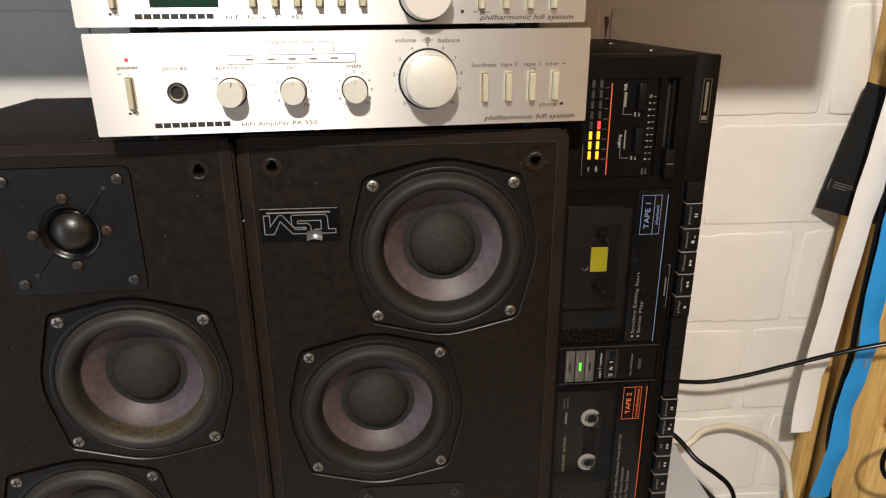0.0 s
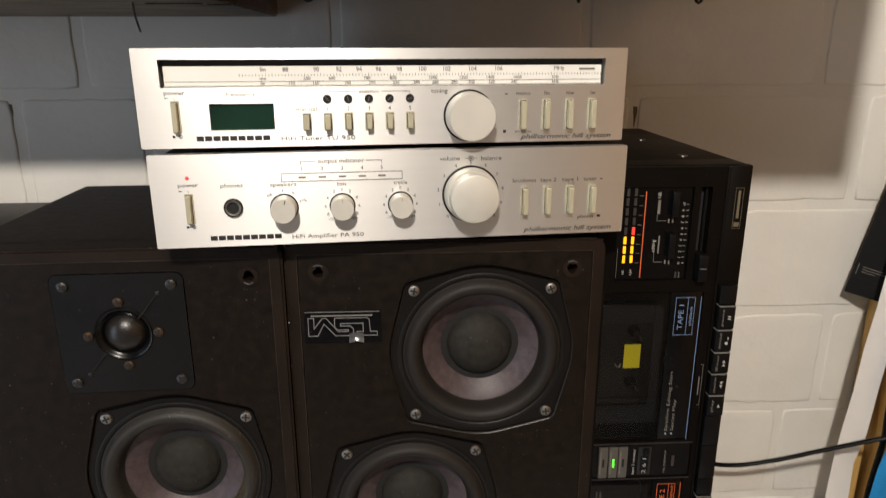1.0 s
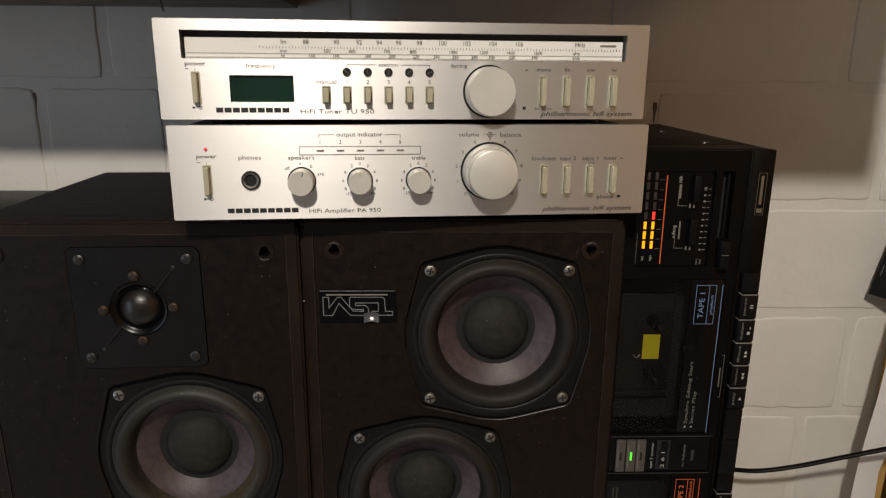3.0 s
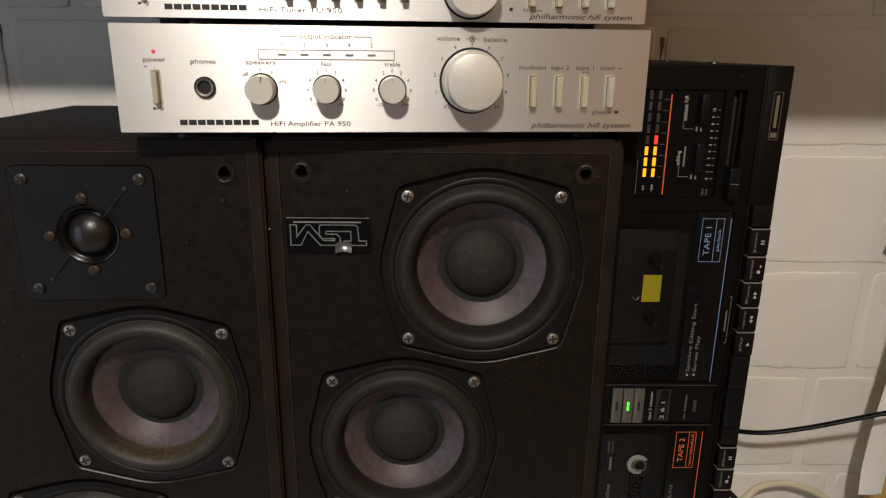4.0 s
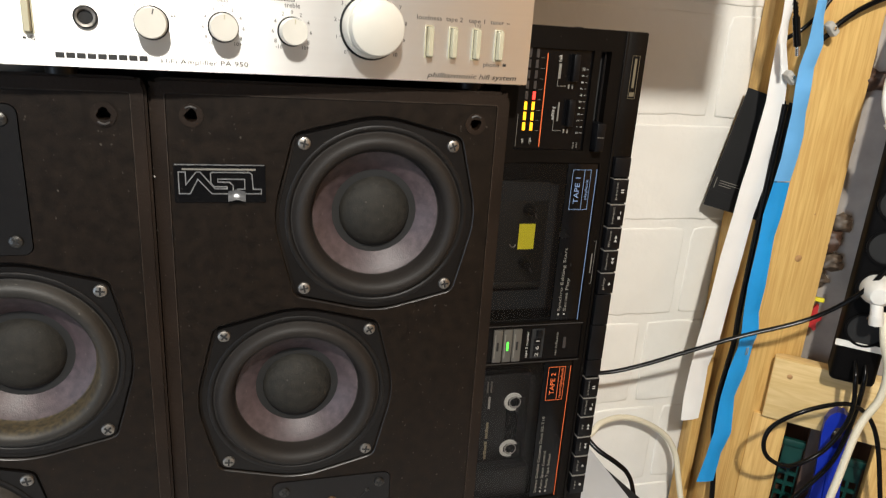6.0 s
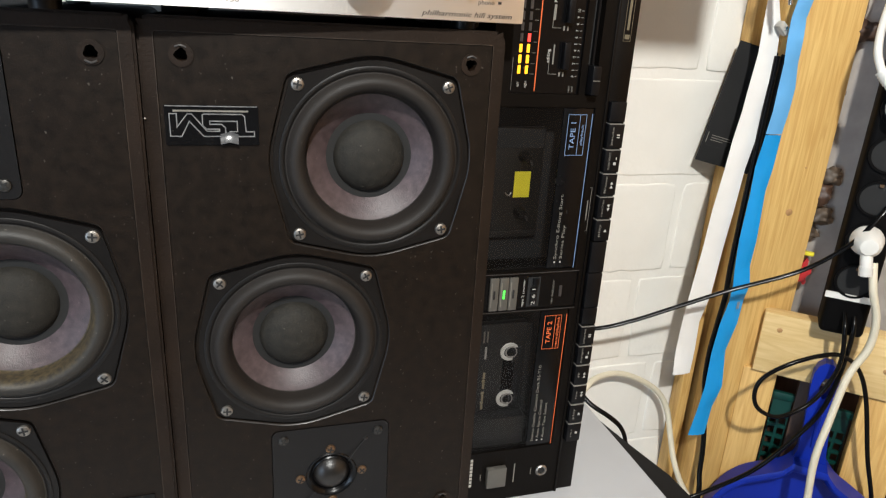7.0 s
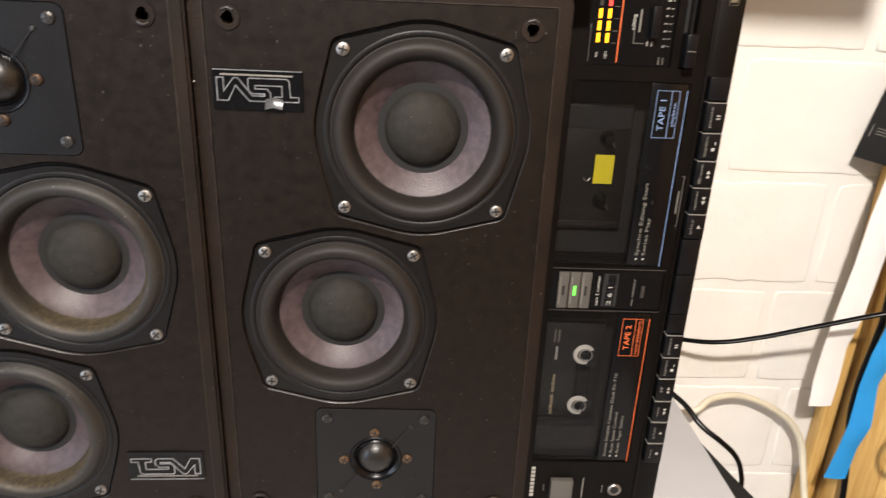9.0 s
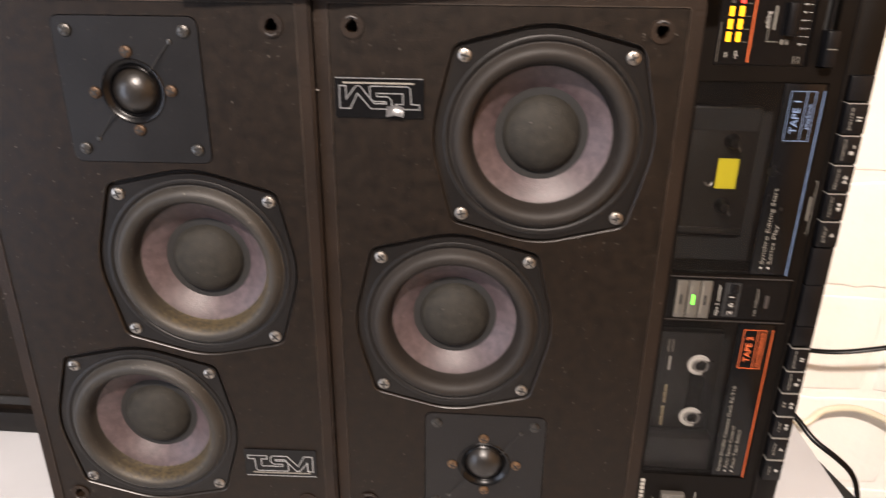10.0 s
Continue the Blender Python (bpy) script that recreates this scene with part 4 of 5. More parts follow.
def tape_bay(x0, x1, number, sub, colour, lines):
    part("tape_well", box(x0, x1, 0.0270, 0.0280, 0.0246, 0.0984), "recess", deck)
    for z in (0.0246, 0.0978):
        part("well_side", box(x0, x1, 0.0070, 0.0270, z, z + 0.0006), "recess", deck)
    part("tape_door", box(x0 + 0.0006, x1 - 0.0006, 0.0008, 0.0030, 0.0250, 0.0485, bev=0.0004), "deck_black", deck, "gloss black tape door")
    part("door_window", box(x0 + 0.0006, x1 - 0.0006, 0.0010, 0.0026, 0.0486, 0.0980, bev=0.0003), "smoke", deck, "smoky transparent tape window")
    bar(deck, x0 + 0.0005, x1 - 0.0045, 0.02555, 0.02600, colour, "colour_line", y=0.0004)
    line = bmesh.new()
    bx0, bx1 = x1 - 0.0345, x1 - 0.0050
    outline_strip(line, [(bx0, 0.0302), (bx1, 0.0302), (bx1, 0.0445), (bx0, 0.0445)], 0.0003, 0.0005)
    bar(deck, bx0, bx1, 0.03505, 0.03535, colour, "title_rule", y=0.0005)
    part("title_frame", line, colour, deck)
    small(deck, "TAPE " + number, 1000 * (bx0 + bx1) / 2, 39.8, 5.6, colour, y=0.0005, width=0.0195)
    small(deck, sub, 1000 * (bx0 + bx1) / 2, 32.6, 3.0, colour, y=0.0005, width=0.0150 if number == "1" else 0.0265)
    for k, (words, wd) in enumerate(lines):
        off = 5 if words[0] != "S" or number == "1" else 2
        small(deck, words, 1000 * x0 + off + 3, 42.4 - 4.7 * k if number == "1" else 43.8 - 4.7 * k, 3.4, "print_grey", y=0.0005, align="LEFT", width=wd)
        if off == 5:
            bar(deck, x0 + 0.0050, x0 + 0.0062, 0.0418 - 0.0047 * k if number == "1" else 0.0432 - 0.0047 * k, 0.0430 - 0.0047 * k if number == "1" else 0.0444 - 0.0047 * k, "print_white", y=0.0005)


tape_bay(0.2135, 0.3370, "1", "playback", "print_blue", [("Synchro Editing Start", 0.051), ("Series Play", 0.027)])
tape_bay(0.0510, 0.1785, "2", "record/playback", "print_orange", [("Stereo Double Cassette Deck RS-T10", 0.073), ("Auto Space Control", 0.037), ("Auto Tape Select", 0.034)])
line = bmesh.new()
outline_strip(line, [(0.2440, 0.0205), (0.2440, 0.0188), (0.2780, 0.0188), (0.2780, 0.0205)], 0.00025, -0.0002, False)
part("edit_bracket", line, "print_grey", deck)
bar(deck, 0.2525, 0.2680, 0.0205, 0.0213, "print_grey")
# empty first bay: the drive hubs and a yellow sticker on the pressure plate
part("pressure_plate", box(0.2330, 0.3190, 0.0228, 0.0268, 0.0500, 0.0940, bev=0.001), "plate", deck)
part("sticker", box(0.2655, 0.2855, 0.0220, 0.0227, 0.0597, 0.0727), "yellow", deck, "yellow paper sticker")
for x in (0.2540, 0.2970):
    part("drive_hub", lathe([(0, 0.0150), (0.0030, 0.0155), (0.0044, 0.0190), (0.0050, 0.0228)], 20, cx=x, cz=0.0660), "basket", deck, "black drive hub")
    part("hub_pin", tube([(x - 0.0015, 0.0156, 0.0640), (x - 0.0050, 0.0150, 0.0622)], 0.0008, 8), "foot", deck, "small dull pin")
part("hook", tube([(0.2700, 0.0205, 0.0800), (0.2680, 0.0200, 0.0785), (0.2680, 0.0200, 0.0765), (0.2700, 0.0205, 0.0752)], 0.0006, 8), "steel", deck, "small bright wire hook")
part("head_slot", box(0.3035, 0.3175, 0.0222, 0.0229, 0.0515, 0.0935), "recess", deck, "dark slot for the tape heads")
part("guide_bar", box(0.2340, 0.2385, 0.0215, 0.0229, 0.0510, 0.0935, bev=0.0005), "plate", deck, "dull guide bar")
tape = part("cassette", box(0.0610, 0.1600, 0.0195, 0.0268, 0.0500, 0.0965, bev=0.0008), "shell", deck, "dark audio cassette in the second bay")
part("cassette_window", box(0.0950, 0.1280, 0.0190, 0.0196, 0.0585, 0.0690), "deck_black", tape)
for x in (0.0896, 0.1340):
    part("reel_ring", lathe([(0.0052, 0.0192), (0.0052, 0.0180), (0.0078, 0.0180), (0.0082, 0.0192)], 32, cx=x, cz=0.0640), "whitecable", tape, "white cassette reel")
    cut = bmesh.new()
    bx(cut, x - 0.0095, x + 0.0040, 0.0172, 0.0194, 0.0545, 0.0612)
    part("reel_shade", cut, "shell", tape)
    part("reel_hub", lathe([(0.0040, 0.0180), (0.0044, 0.0171), (0.0051, 0.0170), (0.0054, 0.0180)], 28, cx=x, cz=0.0630), "shade_white", tape, "thin pale hub ring")
    part("spindle", lathe([(0, 0.0172), (0.0026, 0.0176), (0.0034, 0.0195)], 16, cx=x, cz=0.0640), "recess", tape)
for z, x0, x1 in ((0.0836, 0.0680, 0.0780), (0.0866, 0.0680, 0.0780), (0.0836, 0.1440, 0.1540), (0.0866, 0.1440, 0.1540)):
    part("label_bar", box(x0, x1, 0.0189, 0.0196, z, z + 0.0012), "print_grey", tape)
for k, (a, b) in enumerate(((0.0810, 0.0850), (0.0858, 0.0885), (0.0893, 0.0945), (0.0953, 0.0978), (0.1010, 0.1060), (0.1068, 0.1095), (0.1103, 0.1160))):
    part("label_block", box(a, b, 0.0189, 0.0196, 0.0838, 0.0856 + 0.0006 * (k % 2)), "print_gold", tape)
part("label_block", box(0.1290, 0.1400, 0.0189, 0.0196, 0.0841, 0.0857), "print_white", tape)
part("tape_foot", box(0.0520, 0.0790, 0.0060, 0.0190, 0.0500, 0.0970, bev=0.001), "shell", deck, "grey lower part behind the window")
# middle block
part("middle_panel", box(0.1807, 0.2103, 0.0012, 0.0068, 0.0207, 0.0983), "deck_black", deck)
for k, z in enumerate((0.0710, 0.0787, 0.0866)):
    sw = part("dubbing_key", box(0.1815, 0.2085, -0.0008, 0.0014, z, z + 0.0072, bev=0.0005), "grey_key", deck, "grey tape select key")
    part("key_lamp", box(0.1915, 0.1985, -0.0012, -0.0007, z + 0.0028, z + 0.0044, bev=0.0002), "led_green" if k == 1 else "recess", sw, "lit green lamp" if k == 1 else "")
    part("key_print", box(0.1850, 0.2050, -0.0010, -0.0007, z + 0.0054, z + 0.0062), "print_grey", sw)
small(deck, "tape 2 counter", 194.5, 65.6, 2.9, "print_white", y=0.0008, width=0.0225)
part("counter_window", box(0.1830, 0.2075, 0.0006, 0.0013, 0.0520, 0.0622), "recess", deck)
for k in range(3):
    part("counter_wheel", box(0.1845 + 0.0052 * k, 0.1890 + 0.0052 * k, 0.0000, 0.0008, 0.0540, 0.0602, bev=0.0004), "deck_key", deck)
small(deck, "2 6 1", 191.9, 57.1, 4.2, "print_white", y=-0.0002, width=0.0135)
part("counter_reset", box(0.2010, 0.2068, -0.0016, 0.0008, 0.0540, 0.0590, bev=0.0006), "deck_key", deck)
small(deck, "rec indicator", 194.0, 40.8, 2.8, "print_grey", y=0.0008, width=0.0200)
part("rec_lamp", box(0.1900, 0.1990, 0.0006, 0.0013, 0.0330, 0.0352), "vu_off", deck)
for x in (0.2112, 0.1796):
    part("panel_edge", box(x, x + 0.0005, -0.0004, 0.002, 0.0205, 0.0985), "foot", deck, "lighter moulded edge")
# piano keys
def keys(edges, marks):
    for k, (b, a) in enumerate(zip(edges, edges[1:])):
        kb = part("piano_key", box(a + 0.0004, b - 0.0004, -0.0046, 0.0030, 0.0012, 0.0140, bev=0.0008), "deck_key", deck, "black piano key")
        # Pale strip colours in the highlight along the key's edge.
        part("key_edge", box(b - 0.0009, b - 0.0004, -0.0048, 0.0020, 0.0020, 0.0138), "key_line", kb)
        words, sign = marks[k]
        small(deck, words, 500 * (a + b), 10.6, 2.6, "print_grey", y=-0.0050, width=min(0.013, 0.0026 * len(words)))
        xm = (a + b) / 2
        sg = bmesh.new()
        if sign == "pause":
            bx(sg, xm - 0.0013, xm - 0.0005, -0.0050, -0.0046, 0.0046, 0.0068)
            bx(sg, xm + 0.0005, xm + 0.0013, -0.0050, -0.0046, 0.0046, 0.0068)
        elif sign == "stop":
            bx(sg, xm - 0.0028, xm - 0.0008, -0.0050, -0.0046, 0.0047, 0.0067)
            bx(sg, xm + 0.0010, xm + 0.0030, -0.0050, -0.0046, 0.0044, 0.0050)
        elif sign == "rec":
            lathe([(0, -0.0050), (0.0011, -0.0050), (0.0011, -0.0046)], 14, sg, xm, 0.0057)
        else:
            for s in ((-0.0026, 0.0002) if len(sign) > 1 else (-0.0012,)):
                d = 1 if sign[0] == ">" else -1
                p = [(xm + s, 0.0044), (xm + s, 0.0070), (xm + s + 0.0024, 0.0057)] if d > 0 else [(xm + s + 0.0024, 0.0044), (xm + s + 0.0024, 0.0070), (xm + s, 0.0057)]
                v = [sg.verts.new((x, -0.0050, z)) for x, z in p]
                sg.faces.new(v)
        part("key_sign", sg, "print_white", deck)


keys([0.3270, 0.3080, 0.2900, 0.2722, 0.2542, 0.2362], [("pause", "pause"), ("stop/eject", "stop"), ("ff/cue", ">>"), ("rew/rev", "<<"), ("play", ">")])
keys([0.1644, 0.1465, 0.1290, 0.1100, 0.0917, 0.0728, 0.0539], [("pause", "pause"), ("stop/eject", "stop"), ("ff", ">>"), ("rew", "<<"), ("play", ">"), ("rec", "rec")])
for a, b in ((0.2100, 0.2355), (0.1800, 0.2095), (0.1650, 0.1795), (0.3275, 0.3420)):
    part("blank_key", box(a, b, -0.0036, 0.0030, 0.0012, 0.0140, bev=0.0008), "deck_key", deck)
# lower block: mains switch, headphone socket
part("power_button", box(0.0170, 0.0360, -0.0045, 0.0010, 0.0660, 0.0832, bev=0.0007), "grey_key", deck, "grey square power button")
small(deck, "power", 26.5, 88.0, 2.4, "print_grey", y=-0.0003)
bar(deck, 0.0170, 0.0360, 0.0568, 0.0578, "print_grey")
small(deck, "phones", 26.0, 42.0, 2.4, "print_grey", y=-0.0003)
part("phones_socket", lathe([(0.0054, 0.0), (0.0054, -0.0012), (0.0046, -0.0020), (0.0033, -0.0016), (0.0029, 0.003)], 28, cx=0.0255, cz=0.0321), "steel", deck, "chrome headphone socket")
part("socket_hole", lathe([(0, -0.0006), (0.0033, -0.0006)], 20, cx=0.0255, cz=0.0321), "recess", deck)
for k in range(8):
    bar(deck, 0.0180 + 0.0036 * k, 0.0206 + 0.0036 * k, 0.0955, 0.0985, "print_white", "maker_block")
for x, z in ((0.395, 0.0), (0.03, 0.0)):
    ft = part("deck_foot", lathe([(0, -0.010), (0.010, -0.010), (0.011, 0.0), (0, 0.0)], 20), "basket", deck)
    ft.rotation_euler, ft.location = (radians(90), 0, 0), (x, 0.20, 0.0)
for y in (0.045, 0.14):
    sc = part("side_screw", lathe([(0, -0.0016), (0.0036, -0.0010), (0.004, 0.0)], 16), "steel_dark", deck)
    sc.rotation_euler, sc.location = (0, 0, radians(90)), (0.4292, y, 0.032)


# ---- beside the table: timber frame, ribbons, socket strip, dustpan, cables ----
black_box = thing("black_cabinet", pose(0, 0, 0), "black wooden cabinet standing on the table against the wall", "cabinet")
part("body", box(-0.66, -0.335, 0.530, 0.698, 0.752, 1.108, bev=0.003), "cabinet", black_box)
part("plinth", box(-0.655, -0.340, 0.524, 0.60, 0.7505, 0.772, bev=0.002), "basket", black_box)
part("groove", box(-0.655, -0.340, 0.5285, 0.531, 0.778, 0.786), "recess", black_box)

post = thing("timber_post", pose(0.5345, 0.6540, 0, 0, 0, -10), "planed pine post standing against the brick wall", "post")
part("timber", box(0.0, 0.0915, 0.0, 0.058, 0.0, 2.3, bev=0.003), "pine", post)
for x, z, r in ((0.0560, 0.941, 0.0055), (0.0640, 0.996, 0.0012), (0.0500, 0.850, 0.0030)):
    kn = part("knot", lathe([(0, -0.0006), (r * 0.6, -0.0006), (r, 0.0006)], 18, cx=x, cz=z), "knot", post, "brown knot")
batten = thing("timber_batten", pose(0.5235, 0.7036, 0, 0, 0, -4), "narrow pine batten at the wall", "batten")
part("timber", box(-0.004, 0.0105, -0.021, 0.0, 0.0, 2.3, bev=0.002), "pine", batten)

FR = pose(0.572, 0.640, 0, 0, 0, -42)
cross = thing("cross_board", FR, "pale pine cross board nailed to the post", "board")
part("timber", box(0.0097, 0.42, 0.0, 0.022, 0.734, 0.8155, bev=0.0015), "pine_pale", cross)
for x, z in ((0.030, 0.795), (0.105, 0.755), (0.150, 0.772)):
    part("knot", lathe([(0, -0.0005), (0.0025, -0.0005), (0.0040, 0.0004)], 14, cx=x, cz=z), "knot", cross)
part("nail", tube([(0.0885, 0.004, 0.7475), (0.0885, -0.018, 0.7475)], 0.0016, 8), "chrome", cross, "shiny nail")
cleat = thing("upright_board", FR, "pine board upright below the cross board", "board")
part("timber", box(0.0, 0.040, 0.006, 0.026, 0.25, 0.7335, bev=0.0015), "pine", cleat)
cleat2 = thing("upright_board", FR, "pine board upright behind the dustpan", "board")
part("timber", box(0.136, 0.190, 0.006, 0.026, 0.25, 0.7335, bev=0.0015), "pine", cleat2)
brown = thing("brown_panel", FR, "dark brown board leaning behind the dustpan", "board")
part("panel", box(0.068, 0.098, 0.020, 0.032, 0.25, 0.730, bev=0.001), "brown", brown)
back = thing("dark_shelf_back", FR, "dark shelf back board behind the tools", "board")
part("panel", box(-0.02, 0.45, 0.085, 0.095, 0.20, 0.80), "brown", back)


def crate(u0, u1, z0, z1, y):
    c = thing("plastic_crate", FR, "dark green slotted plastic crate on the shelf", "crate", "green crates")
    outer = [(u0, z0), (u1, z0), (u1, z1), (u0, z1)]
    holes = []
    nx, nz = max(1, int((u1 - u0) / 0.010)), int((z1 - z0 - 0.02) / 0.016)
    sx = (u1 - u0) / nx
    for i in range(nx):
        for k in range(nz):
            x, z = u0 + sx * i, z0 + 0.006 + 0.016 * k
            holes.append([(x + 0.0018, z), (x + sx - 0.0018, z), (x + sx - 0.0018, z + 0.011), (x + 0.0018, z + 0.011)])
    part("side_wall", plate(outer, holes, y, y + 0.003), "green", c)
    part("rim", box(u0 - 0.002, u1 + 0.002, y - 0.003, y + 0.004, z1 - 0.006, z1 + 0.004, bev=0.001), "green", c)
    part("bottom", box(u0, u1, y + 0.003, y + 0.04, z0 - 0.002, z0 + 0.001), "green", c)


crate(0.044, 0.067, 0.50, 0.694, 0.030)
crate(0.100, 0.1345, 0.50, 0.690, 0.030)

# sheet metal and odds and ends between post and socket strip
sheet = thing("metal_panel", FR, "dull galvanised sheet metal behind the socket strip", "panel")
part("sheet", box(-0.02, 0.40, 0.060, 0.063, 0.80, 1.60), "zinc", sheet)
rag = random.Random(21)
jag = [(0.026, 1.24), (0.026, 0.86)] + [(0.040 + rag.uniform(-0.004, 0.004), 0.86 + 0.0158 * k) for k in range(25)]
part("ragged_edge", plate(jag, [], 0.0570, 0.0596), "clutter", sheet, "ragged brown edge of the sheet")
rnd = random.Random(11)
for k, (u, z, s, m) in enumerate(((0.038, 0.962, 0.015, "brown"), (0.046, 0.985, 0.011, "clutter"), (0.046, 0.935, 0.012, "clutter"), (0.030, 1.030, 0.005, "brown"), (0.036, 0.912, 0.010, "clutter"), (0.044, 1.150, 0.014, "brown"))):
    bm = bmesh.new()
    bmesh.ops.create_icosphere(bm, subdivisions=3, radius=1.0)
    for v in bm.verts:
        n = noise.noise(v.co * 1.7 + Vector((k * 3.1, 0, 0))) * 0.5 + noise.noise(v.co * 4 + Vector((k * 5.1, 2, 0))) * 0.2
        v.co = Vector((v.co.x * s * 1.2, v.co.y * s, v.co.z * s * 0.9)) * (1 + n)
    for v in bm.verts:
        v.co += Vector((u, 0.048, z))
    ob = part("lump", bm, m, None, smooth=60)
    ob.name = "workshop_oddment"
    ob.matrix_basis = FR
    tagged(ob, "small brown-grey workshop oddment hanging on the panel", "oddment", "workshop oddments")
gear = thing("red_clip", FR, "red toothed plastic clip stuck on the panel", "clip")
pts = []
for i in range(24):
    r = 0.0155 if i % 4 < 2 else 0.0105
    a = 2 * math.pi * i / 24
    pts.append((0.040 + r * 0.75 * math.cos(a), 0.862 + r * 1.2 * math.sin(a)))
part("toothed_plate", plate(pts, [], 0.040, 0.048), "red", gear)
part("yellow_edge", box(0.034, 0.050, 0.041, 0.047, 0.884, 0.889, bev=0.001), "yellow", gear)

# socket strip
strip = thing("socket_strip", FR, "black multi-socket strip on the cross board with white tie", "socket strip")
part("body", box(0.066, 0.112, -0.030, 0.012, 0.817, 1.32, bev=0.006, seg=3), "strip", strip)
for z in (0.885, 0.933, 0.981, 1.029, 1.077, 1.125):
    part("socket_well", plate(circle(0.0200, 32, 0.089, z), [circle(0.0175, 32, 0.089, z)], -0.0325, -0.0295), "strip", strip)
    part("socket_floor", lathe([(0, -0.0305), (0.0176, -0.0305)], 24, cx=0.089, cz=z), "recess", strip)
    part("earth_clip", box(0.0870, 0.0910, -0.0335, -0.0300, z + 0.0135, z + 0.0165), "brass", strip, "brass earth clip")
part("band", plate(rrect(0.0505, 0.0072, 0.001, 2, 0.089, 0.8650), [], -0.0318, -0.030), "whitecable", strip, "white cable tie")


def plug(u, z, m, label, up=False):
    p = thing("mains_plug", FR, label, "plug", "mains plugs")
    part("plug_body", lathe([(0, -0.062), (0.0085, -0.061), (0.0125, -0.056), (0.0150, -0.042), (0.0168, -0.036), (0.0168, -0.0325), (0, -0.0325)], 28, cx=u, cz=z), m, p)
    way = [(-0.006, -0.048, 0.008), (-0.018, -0.052, 0.021), (-0.030, -0.050, 0.035)] if up else [(0, -0.052, -0.008), (0.002, -0.056, -0.020), (0.004, -0.056, -0.032)]
    part("cable_boot", tube([(u + a, b, z + c) for a, b, c in way], 0.0062, 12), m, p)
    for k in range(5):
        f = 0.3 + 0.16 * k
        a, b = Vector(way[1]), Vector(way[2])
        q = a + (b - a) * f
        e = (b - a).normalized() * 0.0011
        o = Vector((u, 0, z))
        part("boot_rib", tube([tuple(o + q - e), tuple(o + q + e)], 0.0070, 12), m, p)
    return p


plug(0.089, 0.9345, "whitecable", "white mains plug in the socket strip")
plug(0.089, 1.0790, "whitecable", "white mains plug with ribbed cable boot in the socket strip", True)


def cable(name, pts, r, m, label, flat=1.0):
    ob = part(name, tube(pts, r, 10, flat), m)
    return tagged(ob, label, "cable", "loose cables")


cable("black_cable", [(0.232, 0.700, 0.786), (0.300, 0.680, 0.793), (0.352, 0.652, 0.802), (0.392, 0.638, 0.8155), (0.440, 0.622, 0.838), (0.490, 0.603, 0.863), (0.556, 0.577, 0.893), (0.592, 0.556, 0.929), (0.612, 0.548, 0.960), (0.622, 0.548, 0.975)], 0.0026, "cable", "flat black twin cable running from deck to socket strip", 0.6)
cable("ivory_cable", [(0.300, 0.690, 0.690), (0.352, 0.668, 0.704), (0.378, 0.676, 0.717), (0.414, 0.685, 0.716), (0.449, 0.686, 0.704), (0.482, 0.685, 0.682), (0.499, 0.680, 0.655), (0.502, 0.668, 0.624), (0.505, 0.652, 0.588), (0.518, 0.638, 0.552), (0.545, 0.615, 0.512), (0.60, 0.58, 0.42)], 0.0039, "ivory", "thick ivory cable in a bend against the wall")
cable("black_cable", [(0.300, 0.690, 0.742), (0.334, 0.655, 0.727), (0.350, 0.632, 0.712), (0.370, 0.618, 0.700), (0.385, 0.615, 0.686), (0.393, 0.612, 0.668), (0.394, 0.605, 0.640), (0.390, 0.59, 0.52)], 0.0030, "cable", "black cable dropping behind the table edge", 0.6)
cable("white_cable", [(0.618, 0.542, 0.913), (0.616, 0.532, 0.885), (0.628, 0.528, 0.850), (0.629, 0.528, 0.815), (0.613, 0.530, 0.779), (0.597, 0.524, 0.724), (0.586, 0.519, 0.675), (0.588, 0.512, 0.596), (0.60, 0.51, 0.48)], 0.0042, "ivory", "white mains cable hanging down over the dustpan")
cable("white_cable", [(0.62, 0.58, 1.34), (0.620, 0.604, 1.205), (0.600, 0.592, 1.160), (0.585, 0.576, 1.132), (0.582, 0.5633, 1.114), (0.586, 0.561, 1.108)], 0.0040, "whitecable", "white mains cable arching into the socket strip")
cable("black_cable", [(0.621, 0.565, 0.850), (0.611, 0.548, 0.830), (0.615, 0.545, 0.793), (0.613, 0.550, 0.760), (0.596, 0.555, 0.729), (0.563, 0.560, 0.713), (0.537, 0.566, 0.722), (0.528, 0.570, 0.741), (0.535, 0.570, 0.763), (0.560, 0.560, 0.785), (0.595, 0.550, 0.798), (0.619, 0.545, 0.796), (0.641, 0.540, 0.778), (0.652, 0.530, 0.744), (0.669, 0.520, 0.669), (0.694, 0.510, 0.580), (0.70, 0.50, 0.45)], 0.0026, "cable", "thin black cable in a loose loop below the socket strip")
cable("black_cable", [(0.630, 0.560, 0.850), (0.622, 0.546, 0.826), (0.628, 0.552, 0.770), (0.622, 0.557, 0.716), (0.605, 0.570, 0.668), (0.576, 0.588, 0.614), (0.528, 0.606, 0.575), (0.480, 0.620, 0.548), (0.43, 0.65, 0.50)], 0.0028, "cable", "black cable slanting down behind the dustpan")
